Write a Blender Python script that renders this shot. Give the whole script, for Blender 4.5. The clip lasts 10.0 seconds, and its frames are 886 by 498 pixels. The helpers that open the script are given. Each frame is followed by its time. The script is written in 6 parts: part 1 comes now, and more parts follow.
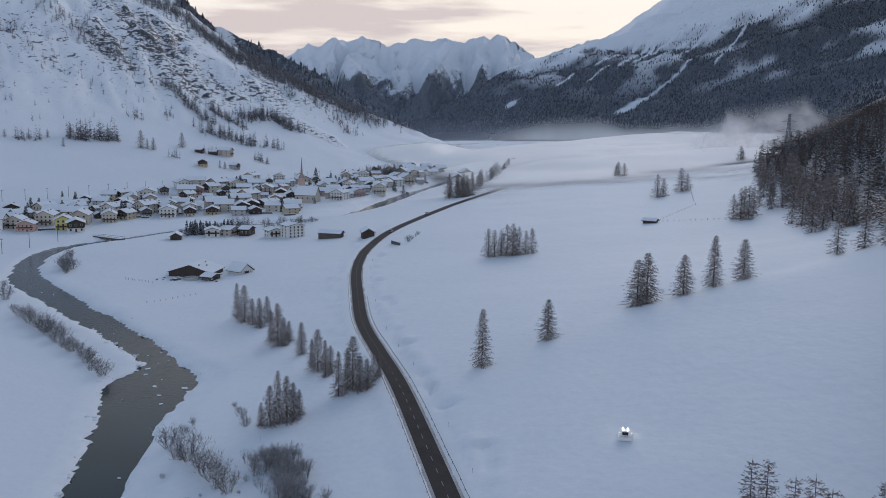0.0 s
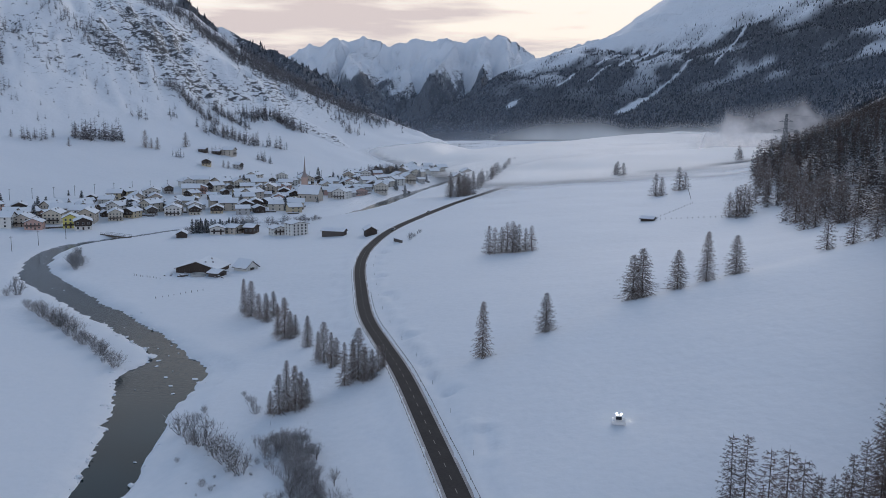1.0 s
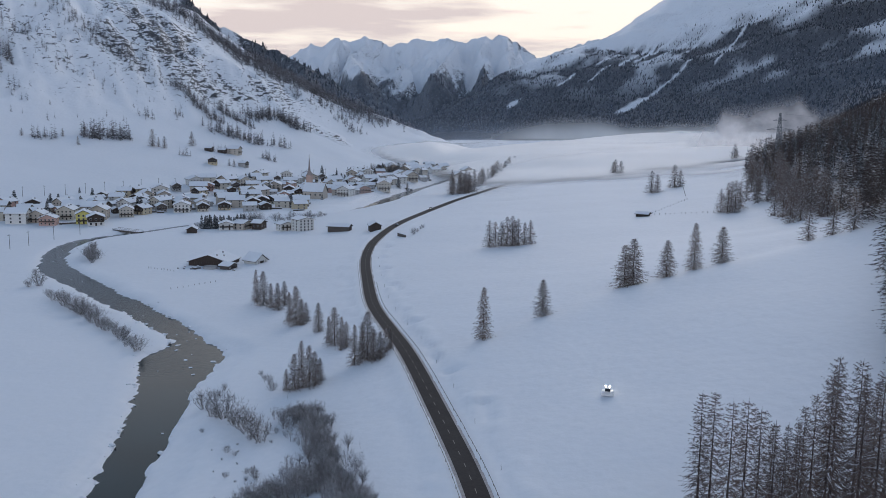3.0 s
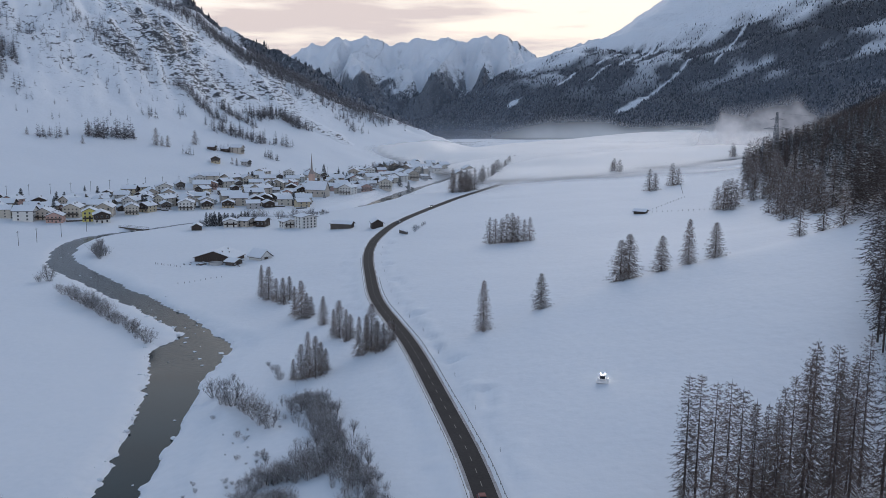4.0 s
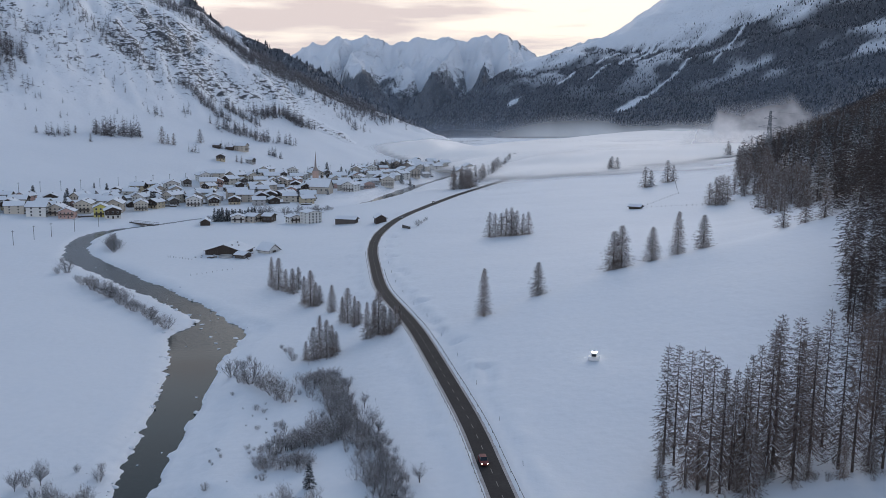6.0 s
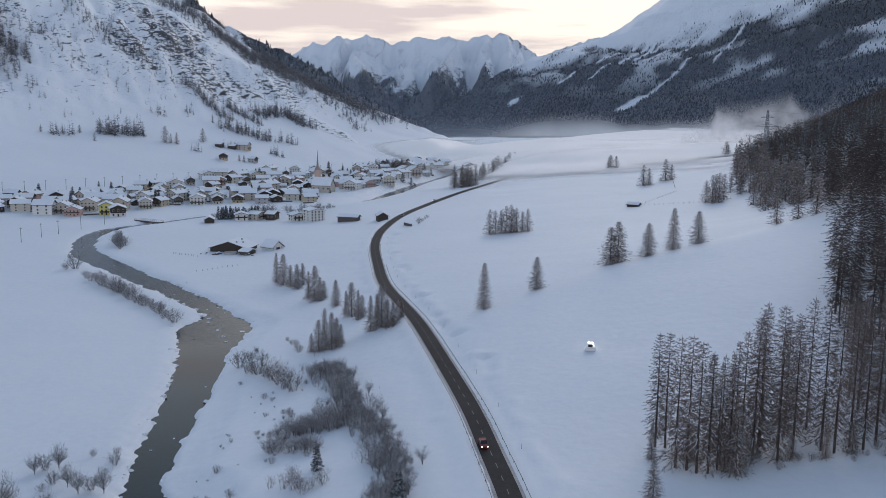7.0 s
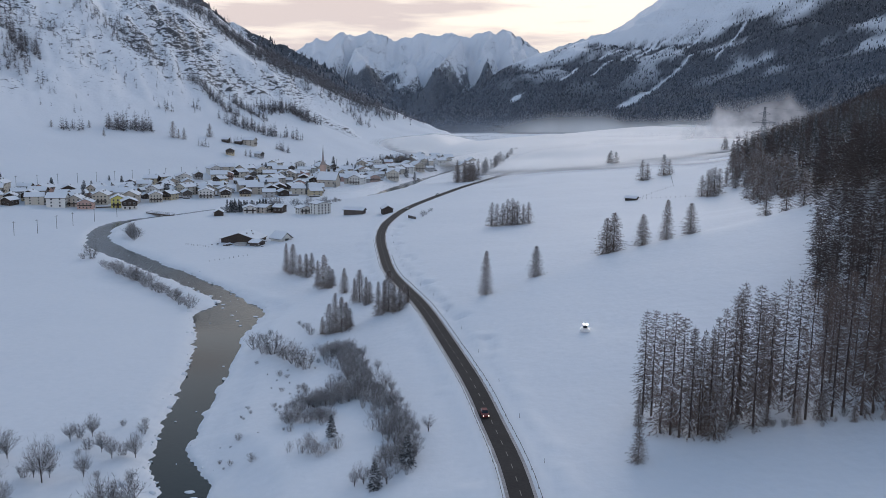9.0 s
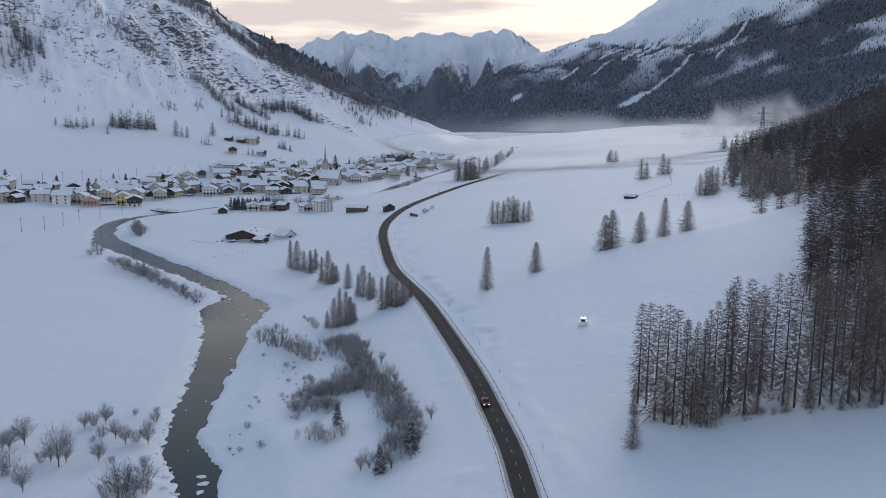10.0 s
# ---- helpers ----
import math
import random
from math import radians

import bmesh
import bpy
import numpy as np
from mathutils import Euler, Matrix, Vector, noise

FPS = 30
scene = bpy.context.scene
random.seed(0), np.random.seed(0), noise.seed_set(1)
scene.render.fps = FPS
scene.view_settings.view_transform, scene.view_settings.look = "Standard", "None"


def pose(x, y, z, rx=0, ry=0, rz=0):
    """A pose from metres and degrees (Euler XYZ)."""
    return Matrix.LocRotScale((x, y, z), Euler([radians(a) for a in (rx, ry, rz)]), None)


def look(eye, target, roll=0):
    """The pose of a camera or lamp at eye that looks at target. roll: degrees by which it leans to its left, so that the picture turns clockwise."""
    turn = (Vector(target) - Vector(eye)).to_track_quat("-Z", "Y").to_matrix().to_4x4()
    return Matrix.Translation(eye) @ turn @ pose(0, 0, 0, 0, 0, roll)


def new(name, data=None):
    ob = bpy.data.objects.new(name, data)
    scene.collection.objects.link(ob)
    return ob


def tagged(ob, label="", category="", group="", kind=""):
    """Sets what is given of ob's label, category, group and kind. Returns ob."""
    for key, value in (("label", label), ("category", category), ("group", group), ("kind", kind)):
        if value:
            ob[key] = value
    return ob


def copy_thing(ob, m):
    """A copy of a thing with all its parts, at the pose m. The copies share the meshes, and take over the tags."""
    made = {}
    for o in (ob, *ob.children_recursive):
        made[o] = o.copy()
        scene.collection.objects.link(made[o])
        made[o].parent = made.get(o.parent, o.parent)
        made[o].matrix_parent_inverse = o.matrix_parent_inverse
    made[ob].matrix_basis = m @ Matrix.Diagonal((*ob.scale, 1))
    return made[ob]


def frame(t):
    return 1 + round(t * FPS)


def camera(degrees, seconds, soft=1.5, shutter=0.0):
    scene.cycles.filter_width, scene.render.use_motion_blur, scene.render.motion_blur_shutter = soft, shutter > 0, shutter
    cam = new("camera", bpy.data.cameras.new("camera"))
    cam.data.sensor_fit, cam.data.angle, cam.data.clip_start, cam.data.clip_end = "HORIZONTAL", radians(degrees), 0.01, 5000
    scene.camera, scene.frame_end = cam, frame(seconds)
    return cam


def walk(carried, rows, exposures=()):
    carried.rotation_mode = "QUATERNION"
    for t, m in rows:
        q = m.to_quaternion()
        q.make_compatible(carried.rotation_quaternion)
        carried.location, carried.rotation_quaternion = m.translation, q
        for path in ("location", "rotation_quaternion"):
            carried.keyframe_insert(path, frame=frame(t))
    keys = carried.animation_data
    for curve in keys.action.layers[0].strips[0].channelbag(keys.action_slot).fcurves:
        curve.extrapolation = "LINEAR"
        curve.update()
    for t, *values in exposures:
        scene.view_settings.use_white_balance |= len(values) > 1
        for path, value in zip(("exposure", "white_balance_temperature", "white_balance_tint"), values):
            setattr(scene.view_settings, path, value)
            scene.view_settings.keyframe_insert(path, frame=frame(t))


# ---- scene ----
cam = camera(52.0, 10.0, soft=0.8)
PATH = [
    (0, (0.311, 5.334, 79.669), (0.255, 7.309, 79.357), 0.7),
    (0.5, (0.276, 0.856, 79.731), (0.219, 2.831, 79.42), 0.7),
    (1, (0.3, -3.447, 79.707), (0.242, -1.472, 79.395), 0.7),
    (1.5, (0.278, -7.806, 79.656), (0.22, -5.832, 79.343), 0.6),
    (2, (0.217, -12.087, 79.624), (0.159, -10.113, 79.312), 0.7),
    (2.5, (0.166, -16.41, 79.518), (0.107, -14.436, 79.206), 0.7),
    (4, (0.181, -29.361, 79.447), (0.12, -27.387, 79.133), 0.7),
    (4.5, (0.106, -33.648, 79.434), (0.045, -31.674, 79.119), 0.7),
    (5, (0.071, -37.894, 79.464), (0.01, -35.92, 79.148), 0.7),
    (5.5, (-0.028, -42.216, 79.389), (-0.089, -40.242, 79.073), 0.7),
    (7, (-0.119, -54.58, 79.184), (-0.181, -52.606, 78.867), 0.7),
    (7.5, (-0.115, -58.624, 79.186), (-0.178, -56.65, 78.866), 0.8),
    (8, (-0.157, -62.624, 79.209), (-0.221, -60.651, 78.887), 0.8),
    (8.5, (-0.163, -66.473, 79.167), (-0.229, -64.5, 78.843), 0.8),
    (9, (-0.132, -70.276, 79.108), (-0.199, -68.303, 78.783), 0.8),
    (9.5, (-0.23, -73.85, 79.152), (-0.297, -71.878, 78.826), 0.9),
    (10, (-0.339, -77.371, 79.214), (-0.407, -75.399, 78.887), 0.9),
]
walk(cam, [(t, look(eye, target, roll)) for t, eye, target, roll in PATH], [(0.0, -0.20, 6300, 10), (2.5, -0.12, 6330, 10), (5.0, -0.06, 6380, 10), (8.0, -0.03, 6430, 10), (10.0, -0.03, 6440, 10)])

# ---- sky and light ----
world = bpy.data.worlds.new("winter_dusk_sky")
scene.world = world
world.use_nodes = True
wn, wl = world.node_tree.nodes, world.node_tree.links
wn.clear()


def wnode(kind, **values):
    n = wn.new(kind)
    for k, v in values.items():
        n.inputs[k].default_value = v
    return n


sky = wn.new("ShaderNodeTexSky")
sky.sky_type = "NISHITA"
sky.sun_disc = False
sky.sun_elevation = radians(6.0)
sky.sun_rotation = radians(23.0)
sky.air_density, sky.dust_density, sky.ozone_density = 1.0, 1.6, 2.5
sky_bg = wnode("ShaderNodeBackground", Strength=0.19)
wl.new(sky.outputs["Color"], sky_bg.inputs["Color"])
# thin evening cloud: a stretched noise over the whole dome, lit warm towards the sun and grey-mauve inside
coord = wn.new("ShaderNodeTexCoord")
split = wn.new("ShaderNodeSeparateXYZ")
wl.new(coord.outputs["Generated"], split.inputs[0])
stretch = wn.new("ShaderNodeMapping")
stretch.inputs["Scale"].default_value = (2.4, 2.4, 20.0)
stretch.inputs["Location"].default_value = (0.3, 0.0, 0.55)
wl.new(coord.outputs["Generated"], stretch.inputs["Vector"])
cloud = wnode("ShaderNodeTexNoise", Scale=1.9, Detail=6.0, Roughness=0.55)
wl.new(stretch.outputs[0], cloud.inputs["Vector"])
cover = wn.new("ShaderNodeMapRange")
cover.inputs["From Min"].default_value, cover.inputs["From Max"].default_value = 0.48, 0.62
wl.new(cloud.outputs["Fac"], cover.inputs["Value"])
veil = wn.new("ShaderNodeMapRange")
veil.inputs["From Min"].default_value, veil.inputs["From Max"].default_value = 0.6, 0.10
veil.inputs["To Min"].default_value, veil.inputs["To Max"].default_value = 0.25, 1.0
wl.new(split.outputs["Z"], veil.inputs["Value"])
haze_tint = wn.new("ShaderNodeMapRange")
haze_tint.inputs["From Min"].default_value, haze_tint.inputs["From Max"].default_value = 0.15, 1.0
wl.new(split.outputs["Y"], haze_tint.inputs["Value"])
haze_col = wn.new("ShaderNodeMix")
haze_col.data_type = "RGBA"
haze_col.inputs["A"].default_value = (0.35, 0.565, 0.875, 1)
haze_col.inputs["B"].default_value = (0.90, 0.80, 0.69, 1)
low_sky = wn.new("ShaderNodeMapRange")
low_sky.inputs["From Min"].default_value, low_sky.inputs["From Max"].default_value = 0.66, 0.08
wl.new(split.outputs["Z"], low_sky.inputs["Value"])
glow = wn.new("ShaderNodeMath")
glow.operation = "MULTIPLY"
wl.new(haze_tint.outputs[0], glow.inputs[0])
wl.new(low_sky.outputs[0], glow.inputs[1])
wl.new(glow.outputs[0], haze_col.inputs["Factor"])
back_tint = wn.new("ShaderNodeMapRange")
back_tint.inputs["From Min"].default_value, back_tint.inputs["From Max"].default_value = 0.1, -1.0
wl.new(split.outputs["Y"], back_tint.inputs["Value"])
back_glow = wn.new("ShaderNodeMath")
back_glow.operation = "MULTIPLY"
wl.new(back_tint.outputs[0], back_glow.inputs[0])
high_sky = wn.new("ShaderNodeMapRange")
high_sky.inputs["From Min"].default_value, high_sky.inputs["From Max"].default_value = 0.75, 0.10
wl.new(split.outputs["Z"], high_sky.inputs["Value"])
wl.new(high_sky.outputs[0], back_glow.inputs[1])
dusk_col = wn.new("ShaderNodeMix")
dusk_col.data_type = "RGBA"
dusk_col.inputs["B"].default_value = (1.30, 1.34, 1.52, 1)
wl.new(back_glow.outputs[0], dusk_col.inputs["Factor"])
wl.new(haze_col.outputs["Result"], dusk_col.inputs["A"])
cloud_col = wn.new("ShaderNodeMix")
cloud_col.data_type = "RGBA"
cloud_col.inputs["B"].default_value = (0.595, 0.51, 0.49, 1)
wl.new(cover.outputs[0], cloud_col.inputs["Factor"])
wl.new(dusk_col.outputs["Result"], cloud_col.inputs["A"])
haze_bg = wnode("ShaderNodeBackground", Strength=1.36)
wl.new(cloud_col.outputs["Result"], haze_bg.inputs["Color"])
both = wn.new("ShaderNodeMixShader")
wl.new(veil.outputs[0], both.inputs["Fac"])
wl.new(sky_bg.outputs[0], both.inputs[1])
wl.new(haze_bg.outputs[0], both.inputs[2])
world_out = wn.new("ShaderNodeOutputWorld")
wl.new(both.outputs[0], world_out.inputs["Surface"])

sun_data = bpy.data.lights.new("sun", "SUN")
sun_data.energy, sun_data.angle, sun_data.color = 1.15, radians(44), (1.0, 0.93, 0.90)
sun = new("sun", sun_data)
sun.matrix_world = look((0, 0, 300), (-130, -300, 178))

# ---- materials ----
def material(name, base, rough=0.8, metal=0.0, vary=0.12, scale=4.0, bump=0.0, bump_scale=20.0, island=0.0, emit=0.0):
    """A plain surface with two scales of variation, and relief."""
    m = bpy.data.materials.new(name)
    m.use_nodes = True
    n, l = m.node_tree.nodes, m.node_tree.links
    b = n["Principled BSDF"]
    b.inputs["Roughness"].default_value, b.inputs["Metallic"].default_value = rough, metal
    geo = n.new("ShaderNodeNewGeometry")
    obj = n.new("ShaderNodeTexCoord")
    big, fine = n.new("ShaderNodeTexNoise"), n.new("ShaderNodeTexNoise")
    big.inputs["Scale"].default_value, fine.inputs["Scale"].default_value = scale * 0.15, scale * 2.0
    for t in (big, fine):
        t.inputs["Detail"].default_value = 4
        l.new(obj.outputs["Object"], t.inputs["Vector"])
    add = n.new("ShaderNodeMath")
    add.operation = "ADD"
    l.new(big.outputs["Fac"], add.inputs[0])
    l.new(fine.outputs["Fac"], add.inputs[1])
    rng = n.new("ShaderNodeMapRange")
    rng.inputs["From Min"].default_value, rng.inputs["From Max"].default_value = 0.6, 1.4
    rng.inputs["To Min"].default_value, rng.inputs["To Max"].default_value = 1 - vary, 1 + vary
    l.new(add.outputs[0], rng.inputs["Value"])
    val = rng.outputs[0]
    if island:
        isl = n.new("ShaderNodeMapRange")
        isl.inputs["To Min"].default_value, isl.inputs["To Max"].default_value = 1 - island, 1 + island
        l.new(geo.outputs["Random Per Island"], isl.inputs["Value"])
        mul = n.new("ShaderNodeMath")
        mul.operation = "MULTIPLY"
        l.new(val, mul.inputs[0])
        l.new(isl.outputs[0], mul.inputs[1])
        val = mul.outputs[0]
    col = n.new("ShaderNodeVectorMath")
    col.operation = "SCALE"
    col.inputs[0].default_value = base[:3]
    l.new(val, col.inputs["Scale"])
    l.new(col.outputs[0], b.inputs["Base Color"])
    if bump:
        bn, bt = n.new("ShaderNodeBump"), n.new("ShaderNodeTexNoise")
        bt.inputs["Scale"].default_value, bt.inputs["Detail"].default_value = bump_scale, 5
        l.new(obj.outputs["Object"], bt.inputs["Vector"])
        l.new(bt.outputs["Fac"], bn.inputs["Height"])
        bn.inputs["Strength"].default_value = bump
        l.new(bn.outputs[0], b.inputs["Normal"])
    if emit:
        b.inputs["Emission Color"].default_value = (1.0, 0.93, 0.78, 1)
        b.inputs["Emission Strength"].default_value = emit
    return m


def twig_material(name, bark, frost, share):
    """Bare twigs, of which a share of the pieces carries frost and snow."""
    m = bpy.data.materials.new(name)
    m.use_nodes = True
    n, l = m.node_tree.nodes, m.node_tree.links
    b = n["Principled BSDF"]
    b.inputs["Roughness"].default_value = 0.9
    geo, info = n.new("ShaderNodeNewGeometry"), n.new("ShaderNodeObjectInfo")
    ramp = n.new("ShaderNodeMapRange")
    ramp.inputs["From Min"].default_value, ramp.inputs["From Max"].default_value = 1 - share - 0.07, 1 - share + 0.07
    l.new(geo.outputs["Random Per Island"], ramp.inputs["Value"])
    mix = n.new("ShaderNodeMix")
    mix.data_type = "RGBA"
    mix.inputs["A"].default_value, mix.inputs["B"].default_value = (*bark, 1), (*frost, 1)
    l.new(ramp.outputs[0], mix.inputs["Factor"])
    tone = n.new("ShaderNodeMapRange")
    tone.inputs["To Min"].default_value, tone.inputs["To Max"].default_value = 0.75, 1.25
    l.new(info.outputs["Random"], tone.inputs["Value"])
    sc = n.new("ShaderNodeVectorMath")
    sc.operation = "SCALE"
    l.new(mix.outputs["Result"], sc.inputs[0])
    l.new(tone.outputs[0], sc.inputs["Scale"])
    l.new(sc.outputs[0], b.inputs["Base Color"])
    return m


def snow_material(name, rock=True):
    """Snow with wind relief; bare rock where the face is steep; a painted dark, shaded floor under woods."""
    m = bpy.data.materials.new(name)
    m.use_nodes = True
    n, l = m.node_tree.nodes, m.node_tree.links
    b = n["Principled BSDF"]
    b.inputs["Roughness"].default_value = 0.68
    b.inputs["Specular IOR Level"].default_value = 0.56
    geo = n.new("ShaderNodeNewGeometry")
    pos = geo.outputs["Position"]

    def noise_at(scale, detail=5.0, rough=0.55, squash=None):
        t = n.new("ShaderNodeTexNoise")
        t.inputs["Scale"].default_value, t.inputs["Detail"].default_value, t.inputs["Roughness"].default_value = scale, detail, rough
        if squash:
            mp = n.new("ShaderNodeMapping")
            mp.inputs["Scale"].default_value = squash
            l.new(pos, mp.inputs["Vector"])
            l.new(mp.outputs[0], t.inputs["Vector"])
        else:
            l.new(pos, t.inputs["Vector"])
        return t.outputs["Fac"]

    def math2(op, a, c):
        k = n.new("ShaderNodeMath")
        k.operation = op
        for i, v in enumerate((a, c)):
            if isinstance(v, (int, float)):
                k.inputs[i].default_value = v
            else:
                l.new(v, k.inputs[i])
        return k.outputs[0]

    def rng(v, a, c, lo=0.0, hi=1.0):
        k = n.new("ShaderNodeMapRange")
        k.inputs["From Min"].default_value, k.inputs["From Max"].default_value = a, c
        k.inputs["To Min"].default_value, k.inputs["To Max"].default_value = lo, hi
        l.new(v, k.inputs["Value"])
        return k.outputs[0]

    def mix(f, a, c):
        k = n.new("ShaderNodeMix")
        k.data_type = "RGBA"
        l.new(f, k.inputs["Factor"])
        for key, v in (("A", a), ("B", c)):
            if isinstance(v, tuple):
                k.inputs[key].default_value = (*v, 1)
            else:
                l.new(v, k.inputs[key])
        return k.outputs["Result"]

    snow = mix(rng(noise_at(0.012), 0.35, 0.65), (0.72, 0.74, 0.77), (0.77, 0.785, 0.81))
    snow = mix(rng(noise_at(0.5), 0.3, 0.8), snow, (0.79, 0.80, 0.825))
    col = snow
    if rock:
        att = n.new("ShaderNodeAttribute")
        att.attribute_name = "bare"
        # outcrops follow the beds of the rock, which run along the slope
        bed = n.new("ShaderNodeMapping")
        bed.inputs["Rotation"].default_value = (0.0, 0.0, radians(-60.7))
        l.new(pos, bed.inputs["Vector"])
        flat = n.new("ShaderNodeMapping")
        flat.inputs["Scale"].default_value = (0.55, 1.0, 1.5)
        l.new(bed.outputs[0], flat.inputs["Vector"])
        speck = n.new("ShaderNodeTexNoise")
        speck.inputs["Scale"].default_value, speck.inputs["Detail"].default_value, speck.inputs["Roughness"].default_value = 0.17, 9.0, 0.72
        speck.inputs["Distortion"].default_value = 0.4
        l.new(flat.outputs[0], speck.inputs["Vector"])
        group = math2("MULTIPLY", math2("SUBTRACT", noise_at(0.018, 3.0), 0.5), 0.55)
        mask = math2("ADD", att.outputs["Fac"], math2("MULTIPLY", math2("SUBTRACT", speck.outputs["Fac"], 0.5), 2.9))
        mask = rng(math2("ADD", mask, group), 0.73, 0.79)
        fine = rng(math2("ADD", att.outputs["Fac"], math2("MULTIPLY", math2("SUBTRACT", noise_at(0.33, 7.0, 0.7, (1.0, 1.0, 1.8)), 0.5), 2.4)), 0.92, 1.0)
        mask = math2("MAXIMUM", mask, fine)
        stone = mix(rng(noise_at(0.25), 0.35, 0.65), (0.030, 0.031, 0.036), (0.085, 0.086, 0.092))
        col = mix(mask, col, stone)
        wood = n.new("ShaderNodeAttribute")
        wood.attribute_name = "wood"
        # dark floor tone, painted in for the shade between the trees
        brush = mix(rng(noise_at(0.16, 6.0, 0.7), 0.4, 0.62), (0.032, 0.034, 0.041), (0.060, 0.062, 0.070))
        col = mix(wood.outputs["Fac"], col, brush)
    l.new(col, b.inputs["Base Color"])
    bn = n.new("ShaderNodeBump")
    bn.inputs["Strength"].default_value = 0.22
    bn.inputs["Distance"].default_value = 0.6
    height = math2("ADD", noise_at(0.35, 4.0), math2("MULTIPLY", noise_at(0.06, 3.0), 2.0))
    if rock:
        crag = math2("MULTIPLY", noise_at(0.05, 8.0, 0.62, (1.0, 0.55, 1.8)), 26.0)
        height = math2("ADD", height, math2("MULTIPLY", crag, rng(att.outputs["Fac"], 0.05, 0.5)))
    l.new(height, bn.inputs["Height"])
    l.new(bn.outputs[0], b.inputs["Normal"])
    return m


def water_material():
    m = bpy.data.materials.new("cold_river_water")
    m.use_nodes = True
    n, l = m.node_tree.nodes, m.node_tree.links
    b = n["Principled BSDF"]
    b.inputs["Roughness"].default_value = 0.05
    b.inputs["IOR"].default_value = 1.33
    b.inputs["Specular IOR Level"].default_value = 0.30
    pos = n.new("ShaderNodeNewGeometry").outputs["Position"]
    t, s = n.new("ShaderNodeTexNoise"), n.new("ShaderNodeTexNoise")
    t.inputs["Scale"].default_value, s.inputs["Scale"].default_value = 0.9, 0.07
    ramp = n.new("ShaderNodeMix")
    ramp.data_type = "RGBA"
    ramp.inputs["A"].default_value, ramp.inputs["B"].default_value = (0.005, 0.014, 0.015, 1), (0.010, 0.020, 0.019, 1)
    bn = n.new("ShaderNodeBump")
    bn.inputs["Strength"].default_value, bn.inputs["Distance"].default_value = 0.05, 0.3
    # rapids above and below a smooth pool
    split = n.new("ShaderNodeSeparateXYZ")
    l.new(pos, split.inputs[0])
    above, below, most = n.new("ShaderNodeMapRange"), n.new("ShaderNodeMapRange"), n.new("ShaderNodeMath")
    for k, lo, hi, rough in ((above, 222, 240, 0.26), (below, 165, 130, 0.10)):
        k.inputs["From Min"].default_value, k.inputs["From Max"].default_value = lo, hi
        k.inputs["To Min"].default_value, k.inputs["To Max"].default_value = 0.04, rough
        l.new(split.outputs["Y"], k.inputs["Value"])
    most.operation = "MAXIMUM"
    l.new(above.outputs[0], most.inputs[0])
    l.new(below.outputs[0], most.inputs[1])
    l.new(most.outputs[0], bn.inputs["Strength"])
    t.inputs["Detail"].default_value = 4
    for k in (t, s):
        l.new(pos, k.inputs["Vector"])
    l.new(s.outputs["Fac"], ramp.inputs["Factor"])
    l.new(ramp.outputs["Result"], b.inputs["Base Color"])
    l.new(t.outputs["Fac"], bn.inputs["Height"])
    l.new(bn.outputs[0], b.inputs["Normal"])
    return m


def fog_material(name, strength, scale, tint=(0.98, 0.94, 0.93), through_share=0.85, least=0.55, forward=0.0):
    """A thin sheet of drifting ground fog: droplets that let part of the light through; tint can hold painted glow."""
    m = bpy.data.materials.new(name)
    m.use_nodes = True
    n, l = m.node_tree.nodes, m.node_tree.links
    n.clear()
    pos = n.new("ShaderNodeNewGeometry").outputs["Position"]
    att = n.new("ShaderNodeAttribute")
    att.attribute_name = "mist"
    t = n.new("ShaderNodeTexNoise")
    t.inputs["Scale"].default_value, t.inputs["Detail"].default_value = scale, 5
    l.new(pos, t.inputs["Vector"])
    r = n.new("ShaderNodeMapRange")
    r.inputs["From Min"].default_value, r.inputs["From Max"].default_value = 0.3, 0.65
    r.inputs["To Min"].default_value, r.inputs["To Max"].default_value = least * strength, strength
    l.new(t.outputs["Fac"], r.inputs["Value"])
    k = n.new("ShaderNodeMath")
    k.operation = "MULTIPLY"
    l.new(att.outputs["Fac"], k.inputs[0])
    l.new(r.outputs[0], k.inputs[1])
    clear, drop, back, body = (n.new("ShaderNodeBsdfTransparent"), n.new("ShaderNodeBsdfDiffuse"), n.new("ShaderNodeBsdfTranslucent"), n.new("ShaderNodeMixShader"))
    drop.inputs["Color"].default_value = back.inputs["Color"].default_value = (*tint, 1)
    # thin mist passes light on, dense mist throws it back; a soft forward sheen towards the evening glow
    thin = n.new("ShaderNodeMapRange")
    thin.inputs["To Min"].default_value, thin.inputs["To Max"].default_value = max(0.6, through_share), through_share
    l.new(k.outputs[0], thin.inputs["Value"])
    l.new(thin.outputs[0], body.inputs["Fac"])
    sheen, gloss = n.new("ShaderNodeBsdfGlossy"), n.new("ShaderNodeMixShader")
    sheen.inputs["Color"].default_value, sheen.inputs["Roughness"].default_value = (*tint, 1), 0.65
    gloss.inputs["Fac"].default_value = forward
    l.new(drop.outputs[0], gloss.inputs[1])
    l.new(sheen.outputs[0], gloss.inputs[2])
    l.new(gloss.outputs[0], body.inputs[1])
    l.new(back.outputs[0], body.inputs[2])
    mx, out = n.new("ShaderNodeMixShader"), n.new("ShaderNodeOutputMaterial")
    l.new(k.outputs[0], mx.inputs["Fac"])
    l.new(clear.outputs[0], mx.inputs[1])
    l.new(body.outputs[0], mx.inputs[2])
    l.new(mx.outputs[0], out.inputs["Surface"])
    return m


